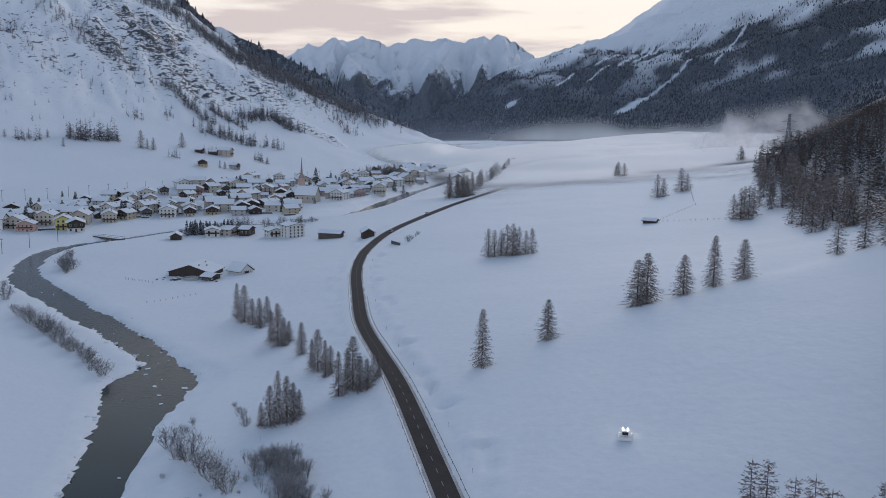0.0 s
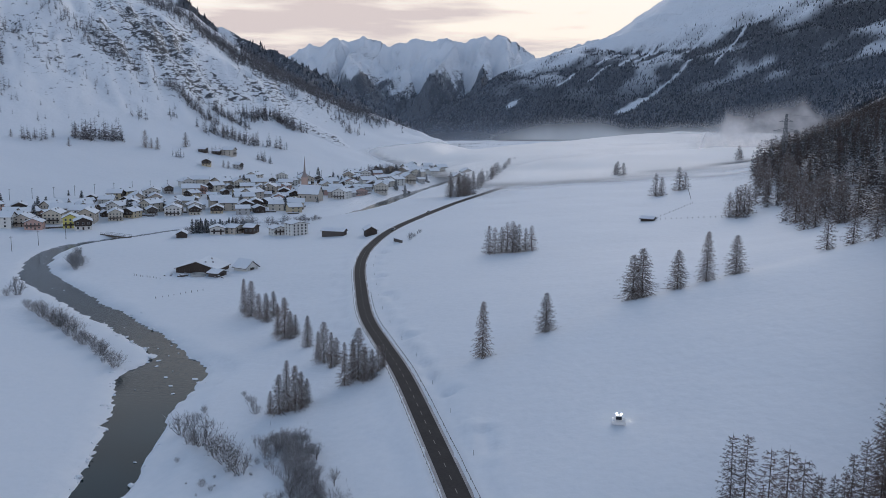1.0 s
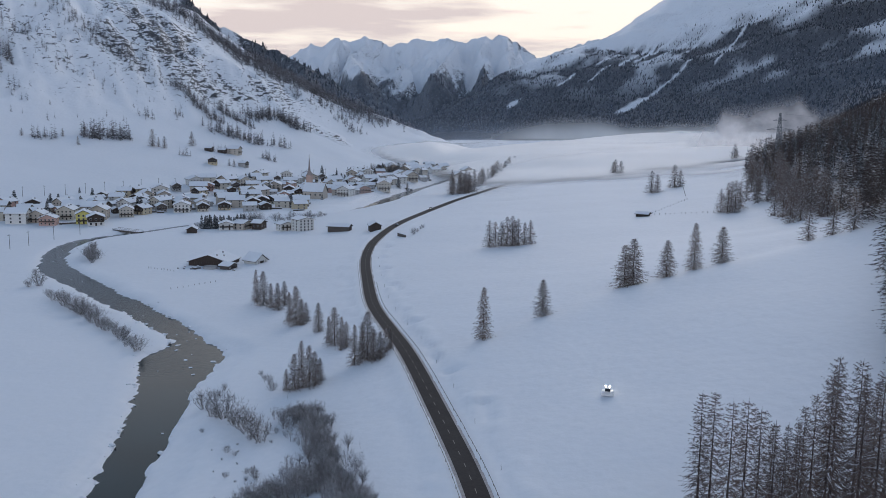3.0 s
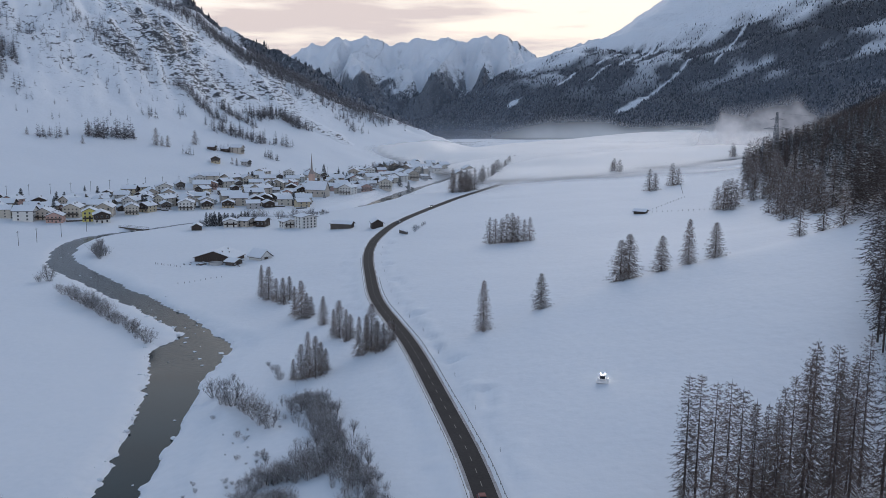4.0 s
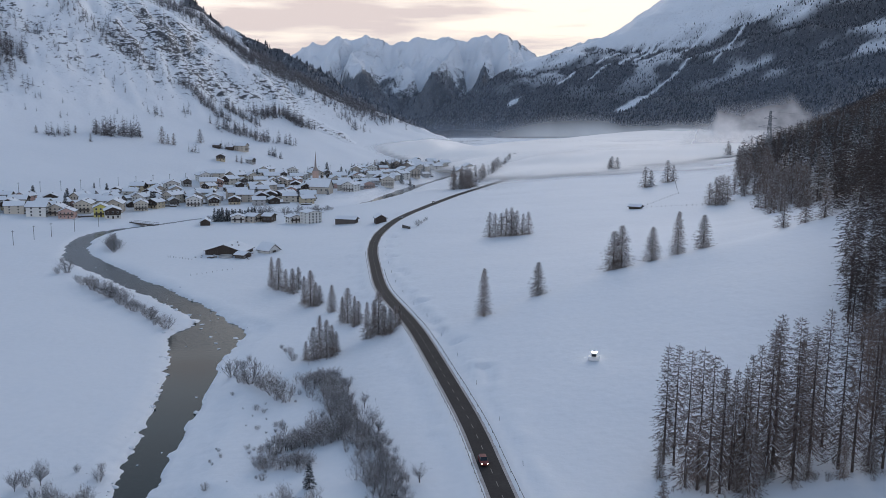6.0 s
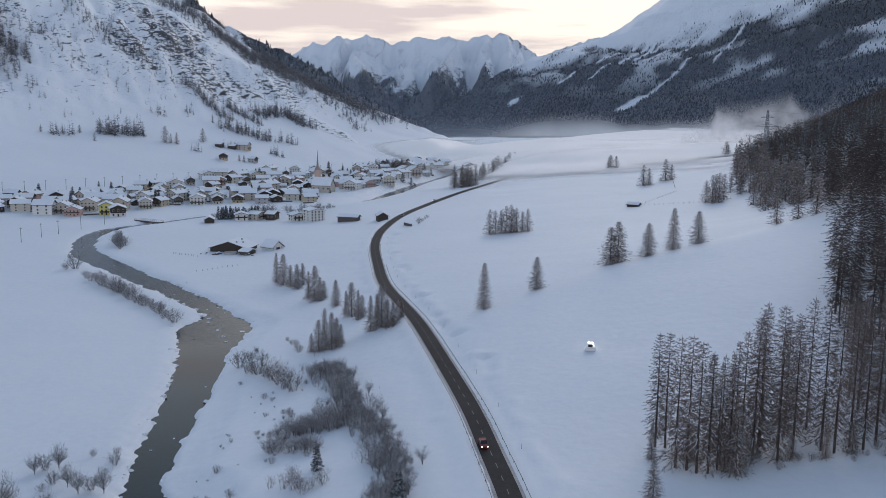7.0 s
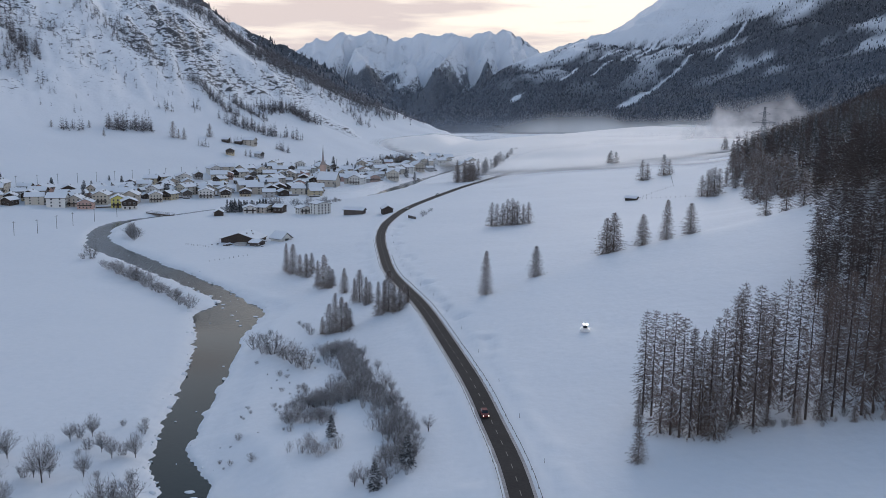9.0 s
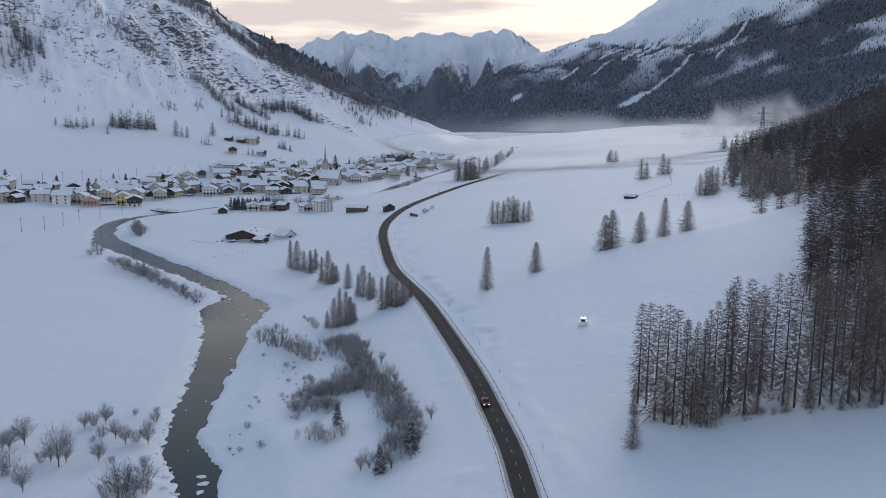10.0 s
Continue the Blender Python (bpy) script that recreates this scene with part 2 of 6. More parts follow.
SNOW = snow_material("valley_snow")
ROOF_SNOW = material("roof_snow", (0.77, 0.785, 0.81), 0.75, vary=0.05, scale=0.6, bump=0.2, bump_scale=1.5)
WATER = water_material()
ICE = material("river_ice", (0.72, 0.76, 0.80), 0.4, vary=0.1, scale=1.0, bump=0.2, bump_scale=2)
ASPHALT = material("wet_asphalt", (0.040, 0.035, 0.034), 0.85, vary=0.30, scale=0.9, bump=0.15, bump_scale=4)
SLUSH = material("road_slush", (0.36, 0.335, 0.325), 0.7, vary=0.45, scale=0.8, bump=0.3, bump_scale=3)
LANE_PAINT = material("lane_paint", (0.20, 0.185, 0.16), 0.7, vary=0.2, scale=2)
BARK = material("larch_bark", (0.075, 0.058, 0.050), 0.95, vary=0.3, scale=3, bump=0.6, bump_scale=6)
LIMB_SNOW = material("limb_snow", (0.66, 0.67, 0.70), 0.8, vary=0.08, scale=1.0)
LARCH = twig_material("larch_twigs", (0.160, 0.118, 0.096), (0.64, 0.63, 0.64), 0.18)
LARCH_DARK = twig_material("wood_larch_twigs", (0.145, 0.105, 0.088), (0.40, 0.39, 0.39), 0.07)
SPRUCE = twig_material("frosted_spruce", (0.046, 0.051, 0.052), (0.48, 0.50, 0.53), 0.22)
FAR_WOOD = twig_material("far_wood", (0.046, 0.049, 0.057), (0.24, 0.24, 0.26), 0.20)
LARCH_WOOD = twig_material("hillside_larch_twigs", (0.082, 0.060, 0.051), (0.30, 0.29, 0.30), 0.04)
SLOPE_LARCH = twig_material("slope_larch_twigs", (0.108, 0.098, 0.099), (0.42, 0.42, 0.45), 0.22)
ALDER = twig_material("dark_alder_twigs", (0.122, 0.105, 0.098), (0.62, 0.62, 0.64), 0.40)
FROST_BUSH = twig_material("frosted_alder_twigs", (0.118, 0.104, 0.096), (0.66, 0.66, 0.68), 0.40)
PLUME = fog_material("rising_fog", 0.85, 0.03, (0.92, 0.86, 0.83), 0.3, 0.35)
# blue airlight of the distance, put into the sheet's tint
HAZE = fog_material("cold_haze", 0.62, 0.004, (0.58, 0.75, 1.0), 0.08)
# warm evening glow is put into the tints of these fog sheets
FOG_TOP = fog_material("fog_blanket", 1.0, 0.010, (1.0, 0.96, 0.925), 0.0, 0.93, 0.28)
FOG = fog_material("ground_fog", 0.95, 0.008, (1.0, 0.97, 0.93), 0.08, 0.75, 0.25)
MIST = fog_material("thin_mist", 0.95, 0.008, (1.0, 0.97, 0.94), 0.5, 0.8)
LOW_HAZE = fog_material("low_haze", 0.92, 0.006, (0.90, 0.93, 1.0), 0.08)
ASPHALT.node_tree.nodes["Principled BSDF"].inputs["Specular IOR Level"].default_value = 0.2

# ---- relief of the valley ----
def softplus(v, k):
    return k * np.logaddexp(0.0, np.asarray(v, float) / k)


def smooth(a, b, v):
    s = np.clip((np.asarray(v, float) - a) / (b - a), 0.0, 1.0)
    return s * s * (3 - 2 * s)


def lattice(ix, iy, seed):
    n = (ix * 374761393 + iy * 668265263 + seed * 1274126177) & 0xFFFFFFFF
    n = ((n ^ (n >> 13)) * 1274126177) & 0xFFFFFFFF
    return ((n ^ (n >> 16)) & 0xFFFF) / 32767.5 - 1.0


def vnoise(x, y, seed=0):
    x, y = np.asarray(x, float), np.asarray(y, float)
    fx, fy = np.floor(x), np.floor(y)
    ix, iy = fx.astype(np.int64), fy.astype(np.int64)
    u, v = x - fx, y - fy
    u, v = u * u * (3 - 2 * u), v * v * (3 - 2 * v)
    a, b = lattice(ix, iy, seed), lattice(ix + 1, iy, seed)
    c, d = lattice(ix, iy + 1, seed), lattice(ix + 1, iy + 1, seed)
    return (a * (1 - u) + b * u) * (1 - v) + (c * (1 - u) + d * u) * v


def fbm(x, y, octaves=4, seed=0, ridged=False):
    total, amp = 0.0, 1.0
    for k in range(octaves):
        n = vnoise(x * 2 ** k, y * 2 ** k, seed + 17 * k)
        total = total + amp * ((1 - 2 * np.abs(n)) if ridged else n)
        amp *= 0.5
    return total


def left_slope(x, y):
    """Metres above the foot line of the mountain on the village's side."""
    return -0.872 * (x + 290) + 0.489 * (y - 640)


def right_slope(x, y):
    """Metres above the foot line of the wooded mountain across the valley."""
    return 0.743 * x + 0.669 * (y - 3400)


def wood_edge(y):
    """The lower edge of the wood on the hillside, as x over y."""
    return np.interp(y, [0, 100, 200, 290, 470, 700, 900, 1300, 2500], [95, 95, 104, 118, 145, 218, 292, 440, 860])


def relief(x, y):
    """Height of the land without the beds of road and river."""
    x, y = np.asarray(x, float), np.asarray(y, float)
    s = 0.10 + 0.095 * np.exp(-((y - 250) / 110.0) ** 2) - 0.075 * smooth(520, 1500, y)
    x0 = -72 - 45 * smooth(260, 500, y)
    z = 1.3 + s * softplus(x - x0, 10)
    hill = 0.33 * softplus(x - wood_edge(y) - 12, 16)
    z = z + 64 * np.tanh(hill / 64) + 0.34 * softplus(x - wood_edge(y) - 85, 25) * smooth(760, 1250, y) * smooth(2600, 1900, y)
    # the steep mountain behind the village
    d = left_slope(x, y)
    rise = 0.24 * softplus(d, 25) + 0.55 * softplus(d - 190, 25)
    rough = smooth(170, 330, d)
    rise = rise + rough * (9 * fbm(x / 120, y / 120, 3, 3, True) + 9 * fbm((x + 0.6 * y) / 30, (y - 0.6 * x) / 60, 4, 5, True))
    rise = rise + 1.2 * smooth(10, 60, d) * fbm(x / 60, y / 60, 2, 8)
    crest = np.interp(x, [-1500, -900, -640, -448, -402, -354, -305, -207, -109, -59, 40], [760, 470, 345, 234, 214, 174, 147, 100, 62, 40, 2])
    crest = crest - 9 + np.where(y < 1335, 0.1, -0.6) * (y - 1335) + 4 * fbm(x / 45, y / 45, 3, 11)
    z = z + np.maximum(np.minimum(rise, crest), 0)
    # the wooded mountain across the valley
    e = right_slope(x, y)
    far = 0.26 * softplus(e, 40) + 0.30 * softplus(e - 230, 60)
    far = far + smooth(60, 400, e) * (26 * fbm((x + 0.8 * y) / 260, (0.5 * x - 0.5 * y) / 600, 4, 21, True) + 8 * fbm(x / 60, y / 60, 3, 23))
    top = np.interp(x, [-250, -124, 38, 152, 255, 380, 585, 696, 827, 1390, 2500], [0, 70, 140, 218, 268, 296, 350, 412, 500, 800, 1100])
    top = top + 14 * fbm(x / 90, y / 200, 4, 31)
    z = z + np.maximum(np.minimum(far, top), 0)
    # the low bank that crosses the meadow below its trees
    along_bank = np.interp(x, [-20, 4, 21, 50, 71, 81, 115, 150], [205, 221, 233, 252, 260, 263, 270, 272])
    z = z + (0.8 * np.exp(-((y - along_bank + 8) / 12.0) ** 2) - 0.7 * np.exp(-((y - along_bank - 10) / 9.0) ** 2)) * smooth(-20, 25, x) * smooth(170, 120, x)
    # drifts
    z = z + 0.35 * fbm(x / 38, y / 38, 3, 41) * smooth(-20, 20, z + 19)
    return z

# ---- building helpers ----
def mesh_of(name, verts, faces, mats, smooth_shade=False, face_mats=None):
    """A mesh from arrays of vertices and equal-sided faces, or from lists."""
    me = bpy.data.meshes.new(name)
    if isinstance(faces, np.ndarray):
        k = faces.shape[1]
        me.vertices.add(len(verts))
        me.vertices.foreach_set("co", np.asarray(verts, np.float32).ravel())
        me.loops.add(faces.size)
        me.loops.foreach_set("vertex_index", faces.astype(np.int32).ravel())
        me.polygons.add(len(faces))
        me.polygons.foreach_set("loop_start", np.arange(0, faces.size, k, dtype=np.int32))
        me.update(calc_edges=True)
    else:
        me.from_pydata([tuple(v) for v in verts], [], [tuple(f) for f in faces])
    for m in mats if isinstance(mats, (list, tuple)) else [mats]:
        me.materials.append(m)
    if face_mats is not None:
        me.polygons.foreach_set("material_index", np.asarray(face_mats, np.int32))
    me.polygons.foreach_set("use_smooth", np.full(len(me.polygons), smooth_shade, bool))
    me.validate()
    return me


def part(name, data, parent=None, m=None, label=""):
    ob = new(name, data)
    if parent is not None:
        ob.parent = parent
    if m is not None:
        ob.matrix_basis = m
    if label:
        ob["label"] = label
    return ob


class Build:
    """Collects boxes, prisms and tubes into one mesh."""

    def __init__(self):
        self.v, self.f, self.m = [], [], []

    def add(self, verts, faces, mat=0):
        o = len(self.v)
        self.v += [tuple(p) for p in verts]
        self.f += [tuple(i + o for i in f) for f in faces]
        self.m += [mat] * len(faces)
        return self

    def box(self, x0, y0, z0, x1, y1, z1, mat=0):
        return self.add([(x, y, z) for z in (z0, z1) for x, y in ((x0, y0), (x1, y0), (x1, y1), (x0, y1))],
                        [(3, 2, 1, 0), (4, 5, 6, 7), (0, 1, 5, 4), (1, 2, 6, 5), (2, 3, 7, 6), (3, 0, 4, 7)], mat)

    def tube(self, p, q, r0, r1, sides=6, mat=0):
        p, q = Vector(p), Vector(q)
        d = (q - p).normalized()
        a = d.orthogonal().normalized()
        b = d.cross(a)
        ring = [(math.cos(2 * math.pi * i / sides), math.sin(2 * math.pi * i / sides)) for i in range(sides)]
        vs = [p + (a * c + b * s) * r0 for c, s in ring] + [q + (a * c + b * s) * r1 for c, s in ring]
        fs = [(i, (i + 1) % sides, sides + (i + 1) % sides, sides + i) for i in range(sides)]
        return self.add(vs, fs + [tuple(range(sides))[::-1], tuple(range(sides, 2 * sides))], mat)

    def mesh(self, name, mats, smooth_shade=False):
        return mesh_of(name, self.v, self.f, mats, smooth_shade, self.m)


def curve_points(points, step):
    """Even steps along a smooth line through plan points (x, y, value...)."""
    p = np.array(points, float)
    p = np.vstack([2 * p[0] - p[1], p, 2 * p[-1] - p[-2]])
    out = []
    for i in range(1, len(p) - 2):
        a, b, c, d = p[i - 1], p[i], p[i + 1], p[i + 2]
        n = max(2, int(np.hypot(*(c - b)[:2]) / step))
        t = np.linspace(0, 1, n, endpoint=False)[:, None]
        out.append(0.5 * (2 * b + (c - a) * t + (2 * a - 5 * b + 4 * c - d) * t ** 2 + (3 * b - a - 3 * c + d) * t ** 3))
    return np.vstack(out + [p[-2][None]])


def nearest(x, y, line):
    """Distance to a line of plan points, and the place along it, as index."""
    best, where = np.full(x.shape, 1e9), np.zeros(x.shape)
    for i in range(len(line) - 1):
        a, b = line[i, :2], line[i + 1, :2]
        u, v = b - a
        t = np.clip(((x - a[0]) * u + (y - a[1]) * v) / (u * u + v * v), 0, 1)
        d = np.hypot(x - a[0] - t * u, y - a[1] - t * v)
        m = d < best
        best[m], where[m] = d[m], (i + t)[m]
    return best, where


# ---- road and river in plan ----
ROAD = curve_points([(24, -120), (17.8, -20), (12.6, 40), (9.7, 74), (7.9, 94), (4.6, 116), (0.4, 142), (-7.6, 180), (-16.4, 221), (-24.9, 256), (-34.5, 298),
                     (-42.5, 350), (-48.3, 393), (-51.0, 430), (-50.4, 465), (-44.7, 514), (-32.6, 561), (-14.5, 620), (3.7, 668), (20, 715),
                     (60, 830), (120, 980)], 6.0)
RIVER = curve_points([(-40, 20, 5), (-50, 70, 4.5), (-54.2, 91, 4.6), (-58.5, 102, 5.2), (-65.8, 117, 4.6), (-70.3, 138, 4.4), (-74.3, 170, 5.8), (-79.8, 200, 7.2), (-86, 229, 9),
                      (-89, 252, 13.5), (-93.5, 271, 6.2), (-111, 297, 6.2), (-133.2, 323.8, 6.5), (-161, 355, 7.0), (-193, 394, 8.0), (-210, 424, 6.6), (-222.3, 467, 5.8),
                      (-219, 497, 4.8), (-204.5, 521, 3.6), (-184.7, 556, 3.5), (-157, 586, 3.5), (-105, 628, 4.5), (-80, 683, 6), (-63, 782, 7), (-38, 878, 7),
                      (-24, 945, 7), (20, 1100, 7), (80, 1300, 7)], 5.0)
ROAD_Z = relief(ROAD[:, 0], ROAD[:, 1])
ROAD_Z = np.convolve(np.pad(ROAD_Z, 4, "edge"), np.ones(9) / 9, "valid") + 0.15


def land(x, y):
    """Height of the ground sheet, with the road's bed, its ploughed banks and the river's bed."""
    x, y = np.atleast_1d(np.asarray(x, float)), np.atleast_1d(np.asarray(y, float))
    z = relief(x, y)
    near = (x > -300) & (x < 150) & (y > -150) & (y < 1320)
    xs, ys, zs = x[near], y[near], z[near]
    d, w = nearest(xs, ys, ROAD)
    bed = np.interp(w, np.arange(len(ROAD_Z)), ROAD_Z)
    k = smooth(3.0, 9.0, d)
    zs = bed * (1 - k) + zs * k - 0.24 * (1 - smooth(2.6, 3.6, d))
    lump = 0.55 + 0.45 * vnoise(xs / 4, ys / 4, 71)
    zs = zs + lump * 0.55 * np.exp(-((d - 4.0) / 0.8) ** 2) + 0.8 * np.clip(vnoise(xs / 6, ys / 6, 73), 0, 1) * np.exp(-((d - 9.0) / 2.5) ** 2)
    spoil = (xs > np.interp(ys, ROAD[:, 1], ROAD[:, 0])) * smooth(130, 190, ys) * smooth(520, 450, ys)
    zs = zs - spoil * 1.5 * smooth(0.0, 0.5, vnoise(xs / 4.5, ys / 6.5, 75)) * np.exp(-((d - 9.5 - 2.0 * vnoise(ys / 30, ys / 50, 76)) / 2.2) ** 2)
    d, w = nearest(xs, ys, RIVER)
    s = d - np.interp(w, np.arange(len(RIVER)), RIVER[:, 2]) + 0.9 + 1.0 * fbm(xs / 7, ys / 7, 3, 77) + 0.9 * fbm(xs / 2.6, ys / 2.6, 2, 78) * (xs < np.interp(w, np.arange(len(RIVER)), RIVER[:, 0]))
    shelf = smooth(-0.6, 0.8, s)
    zs = np.where(s < 36, np.minimum(zs, 0.42 + 0.14 * np.maximum(s, 0) + 9 * smooth(2, 36, s)) * shelf - 1.0 * (1 - shelf), zs)
    z[near] = zs
    return z


# ---- the ground sheet ----
rows_y = list(np.arange(-260, -130, 12.0)) + list(np.arange(-130, 60, 3.0))
y = 60.0
while y < 4880:
    rows_y.append(y)
    y += max(0.95, 0.0058 * (y + 80))
rows_y = np.array(rows_y)
u = np.linspace(-1, 1, 451)
gx = (0.6 * u + 0.4 * u ** 3)[None, :] * (200 + 0.62 * (rows_y + 260))[:, None]
gy = np.repeat(rows_y[:, None], len(u), 1)
gz = land(gx.ravel(), gy.ravel())
nr, nc = gx.shape
idx = np.arange(nr * nc).reshape(nr, nc)
quads = np.stack([idx[:-1, :-1], idx[:-1, 1:], idx[1:, 1:], idx[1:, :-1]], -1).reshape(-1, 4)
ground_mesh = mesh_of("ground", np.stack([gx.ravel(), gy.ravel(), gz], 1), quads, SNOW, True)


def tree_line(x):
    return 190 + 0.19 * x


def strip(x, y, x0, y0, x1, y1, width):
    """1 within a strip between two plan points."""
    u, v = x1 - x0, y1 - y0
    t = np.clip(((x - x0) * u + (y - y0) * v) / (u * u + v * v), 0, 1)
    return 1 - smooth(width * 0.6, width, np.hypot(x - x0 - t * u, y - y0 - t * v))


GULLIES = [(520, 3090, 760, 3250, 9), (555, 3470, 720, 3610, 11), (600, 3460, 780, 3540, 12), (485, 3570, 650, 3620, 12), (700, 3330, 860, 3420, 8), (430, 3420, 520, 3500, 9), (820, 3150, 960, 3300, 7), (640, 3430, 790, 3445, 13), (330, 3505, 382, 3550, 14), (150, 3550, 165, 3575, 26), (505, 3080, 570, 3115, 30), (640, 3480, 700, 3560, 14)]


def far_wood(x, y, z):
    """Where the mountain across the valley carries its wood."""
    e = right_slope(x, y)
    w = smooth(-120, 40, e + 30 * fbm(x / 150, y / 150, 2, 51)) * (1 - smooth(-30, 30, z - tree_line(x) + 45 * fbm(x / 120, y / 120, 3, 53)))
    w = np.maximum(w, smooth(2070, 2150, y + 0.25 * x + 120 * fbm(x / 220, y / 220, 2, 57)) * (e < 60) * smooth(-330, -250, x))
    w = w * (1 - 0.75 * smooth(0.15, 0.55, fbm((x + y) / 130, (x - y) / 300, 3, 59)) * smooth(80, 260, z))
    for g in GULLIES:
        w = w * (1 - strip(x, y, *g))
    return w


xs, ys = gx.ravel(), gy.ravel()
dl = left_slope(xs, ys)
bare = smooth(175, 250, dl) * 0.53 + 0.26 * smooth(190, 300, dl) * fbm(xs / 80, ys / 80, 3, 61)
bare = bare + 0.22 * np.maximum(strip(xs, ys, -385, 1130, -270, 1085, 60), strip(xs, ys, -275, 1200, -215, 1200, 50))
bare = np.where(right_slope(xs, ys) > 100, 0.36 + 0.1 * fbm(xs / 200, ys / 200, 2, 63), bare)
bare[(dl < 150) & (right_slope(xs, ys) < 100)] = 0
bare = np.maximum(bare, 0.62 * np.maximum(strip(xs, ys, -235, 1160, -182, 1146, 22), strip(xs, ys, -182, 1146, -160, 1120, 12)))
# how far the snow under each wood is painted dark as shaded floor
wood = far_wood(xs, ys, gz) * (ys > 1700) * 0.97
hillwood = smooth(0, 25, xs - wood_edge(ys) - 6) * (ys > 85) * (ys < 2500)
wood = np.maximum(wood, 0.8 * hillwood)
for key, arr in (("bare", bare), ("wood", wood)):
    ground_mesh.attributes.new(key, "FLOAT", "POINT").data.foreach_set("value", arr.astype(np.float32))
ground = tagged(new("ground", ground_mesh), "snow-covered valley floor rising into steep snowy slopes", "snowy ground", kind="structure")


def ribbon(line, zs, half, mat, name, across=4):
    """A strip along a plan line."""
    d = np.gradient(line[:, :2], axis=0)
    d /= np.linalg.norm(d, axis=1)[:, None]
    nrm = np.stack([d[:, 1], -d[:, 0]], 1)
    t = np.linspace(-1, 1, across + 1)
    half = np.broadcast_to(half, len(line))
    px = line[:, None, :2] + nrm[:, None] * (t[None, :, None] * half[:, None, None])
    pz = np.repeat(np.asarray(zs)[:, None], across + 1, 1)
    v = np.concatenate([px, pz[..., None]], -1).reshape(-1, 3)
    i = np.arange(len(v)).reshape(len(line), across + 1)
    q = np.stack([i[:-1, :-1], i[:-1, 1:], i[1:, 1:], i[1:, :-1]], -1).reshape(-1, 4)
    return mesh_of(name, v, q, mat, True)


river = tagged(new("river", ribbon(RIVER, np.zeros(len(RIVER)), RIVER[:, 2] + 6, WATER, "river")), "dark half-frozen river winding between snowy banks", "river", kind="structure")
road = tagged(new("road", ribbon(ROAD, ROAD_Z, 2.2, ASPHALT, "road")), "wet dark asphalt road cleared of snow", "road", kind="structure")
part("slush_edge", ribbon(ROAD, ROAD_Z - 0.03, 2.85, SLUSH, "slush_edge"), road, label="grey ploughed slush along the road edge")

# ---- the far range ----
def range_mesh(name, profile, y_ridge, depth, base, seed, spurs, x_step=7, wooded=0.25):
    """A mountain range: a crest by its profile, spurs that run out from it, gullies between, wood on the spurs' feet."""
    px, pz = np.array(profile[0::2], float), np.array(profile[1::2], float)
    x = np.arange(px[0], px[-1], x_step)
    v = np.concatenate([np.linspace(-1.0, 0.0, 120), np.linspace(0.03, 0.5, 8)])
    X, V = np.meshgrid(x, v)
    q = np.clip(-V, 0, 1)
    crest = np.interp(X, px, pz) + 7 * fbm(X / 46, V * 3, 5, seed, True) - 3
    wav = X + (70 * fbm(X / 280, q * 2.0, 3, seed + 13) + 22 * fbm(X / 70, q * 5.0, 3, seed + 15)) * smooth(0, 0.3, q)
    w = np.zeros_like(X)
    for x0, x1, half, strong in spurs:
        w = np.maximum(w, strong * np.clip(1 - np.abs(wav - x0 - (x1 - x0) * q) / (half * (0.55 + 0.6 * q)), 0, 1))
    spur = 1 - 0.60 * q ** 1.15 - 0.40 * smooth(0.78, 1.0, q)
    gully = (1 - q) ** 1.75
    Z = base + (crest - base) * np.where(V > 0, 1 - 1.2 * V, gully + (spur - gully) * w)
    ribs = fbm(wav / 62 + 0.8 * q, q * 2.2 + 0.004 * X, 5, seed + 3, True)
    Z = Z + 36 * (ribs - 0.6) * smooth(0.0, 0.2, q) * (1 - 0.7 * q) + 7 * fbm(X / 30, q * 12, 4, seed + 4) * smooth(0.02, 0.2, q)
    Y = y_ridge + V * depth
    i = np.arange(X.size).reshape(X.shape)
    quad = np.stack([i[:-1, :-1], i[:-1, 1:], i[1:, 1:], i[1:, :-1]], -1).reshape(-1, 4)
    me = mesh_of(name, np.stack([X.ravel(), Y.ravel(), Z.ravel()], 1), quad, SNOW, True)
    h = (Z - base) / (pz.max() - base)
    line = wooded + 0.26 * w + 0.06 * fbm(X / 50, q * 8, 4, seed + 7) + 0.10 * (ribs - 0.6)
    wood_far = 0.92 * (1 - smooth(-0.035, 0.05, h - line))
    # rock tone; the slope term darkens one side of each rib as painted shade
    bare_shade_far = 0.22 + 0.36 * (1 - smooth(0.0, 0.20, h - line)) + 0.34 * smooth(0.08, 0.0, q) * smooth(-0.2, 0.5, fbm(X / 120, q, 2, seed + 5)) + 0.30 * smooth(0.45, 1.1, -np.gradient(Z, axis=1) / x_step)
    for key, arr in (("bare", bare_shade_far), ("wood", wood_far)):
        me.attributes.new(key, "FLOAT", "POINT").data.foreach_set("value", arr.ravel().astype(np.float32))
    pick = np.random.default_rng(seed).permutation(np.nonzero((wood_far.ravel() > 0.4) & (V.ravel() < 0))[0])[:4200]
    RANGE_WOODS.append(np.stack([X.ravel()[pick] + 4, Y.ravel()[pick], Z.ravel()[pick]], 1))
    return me


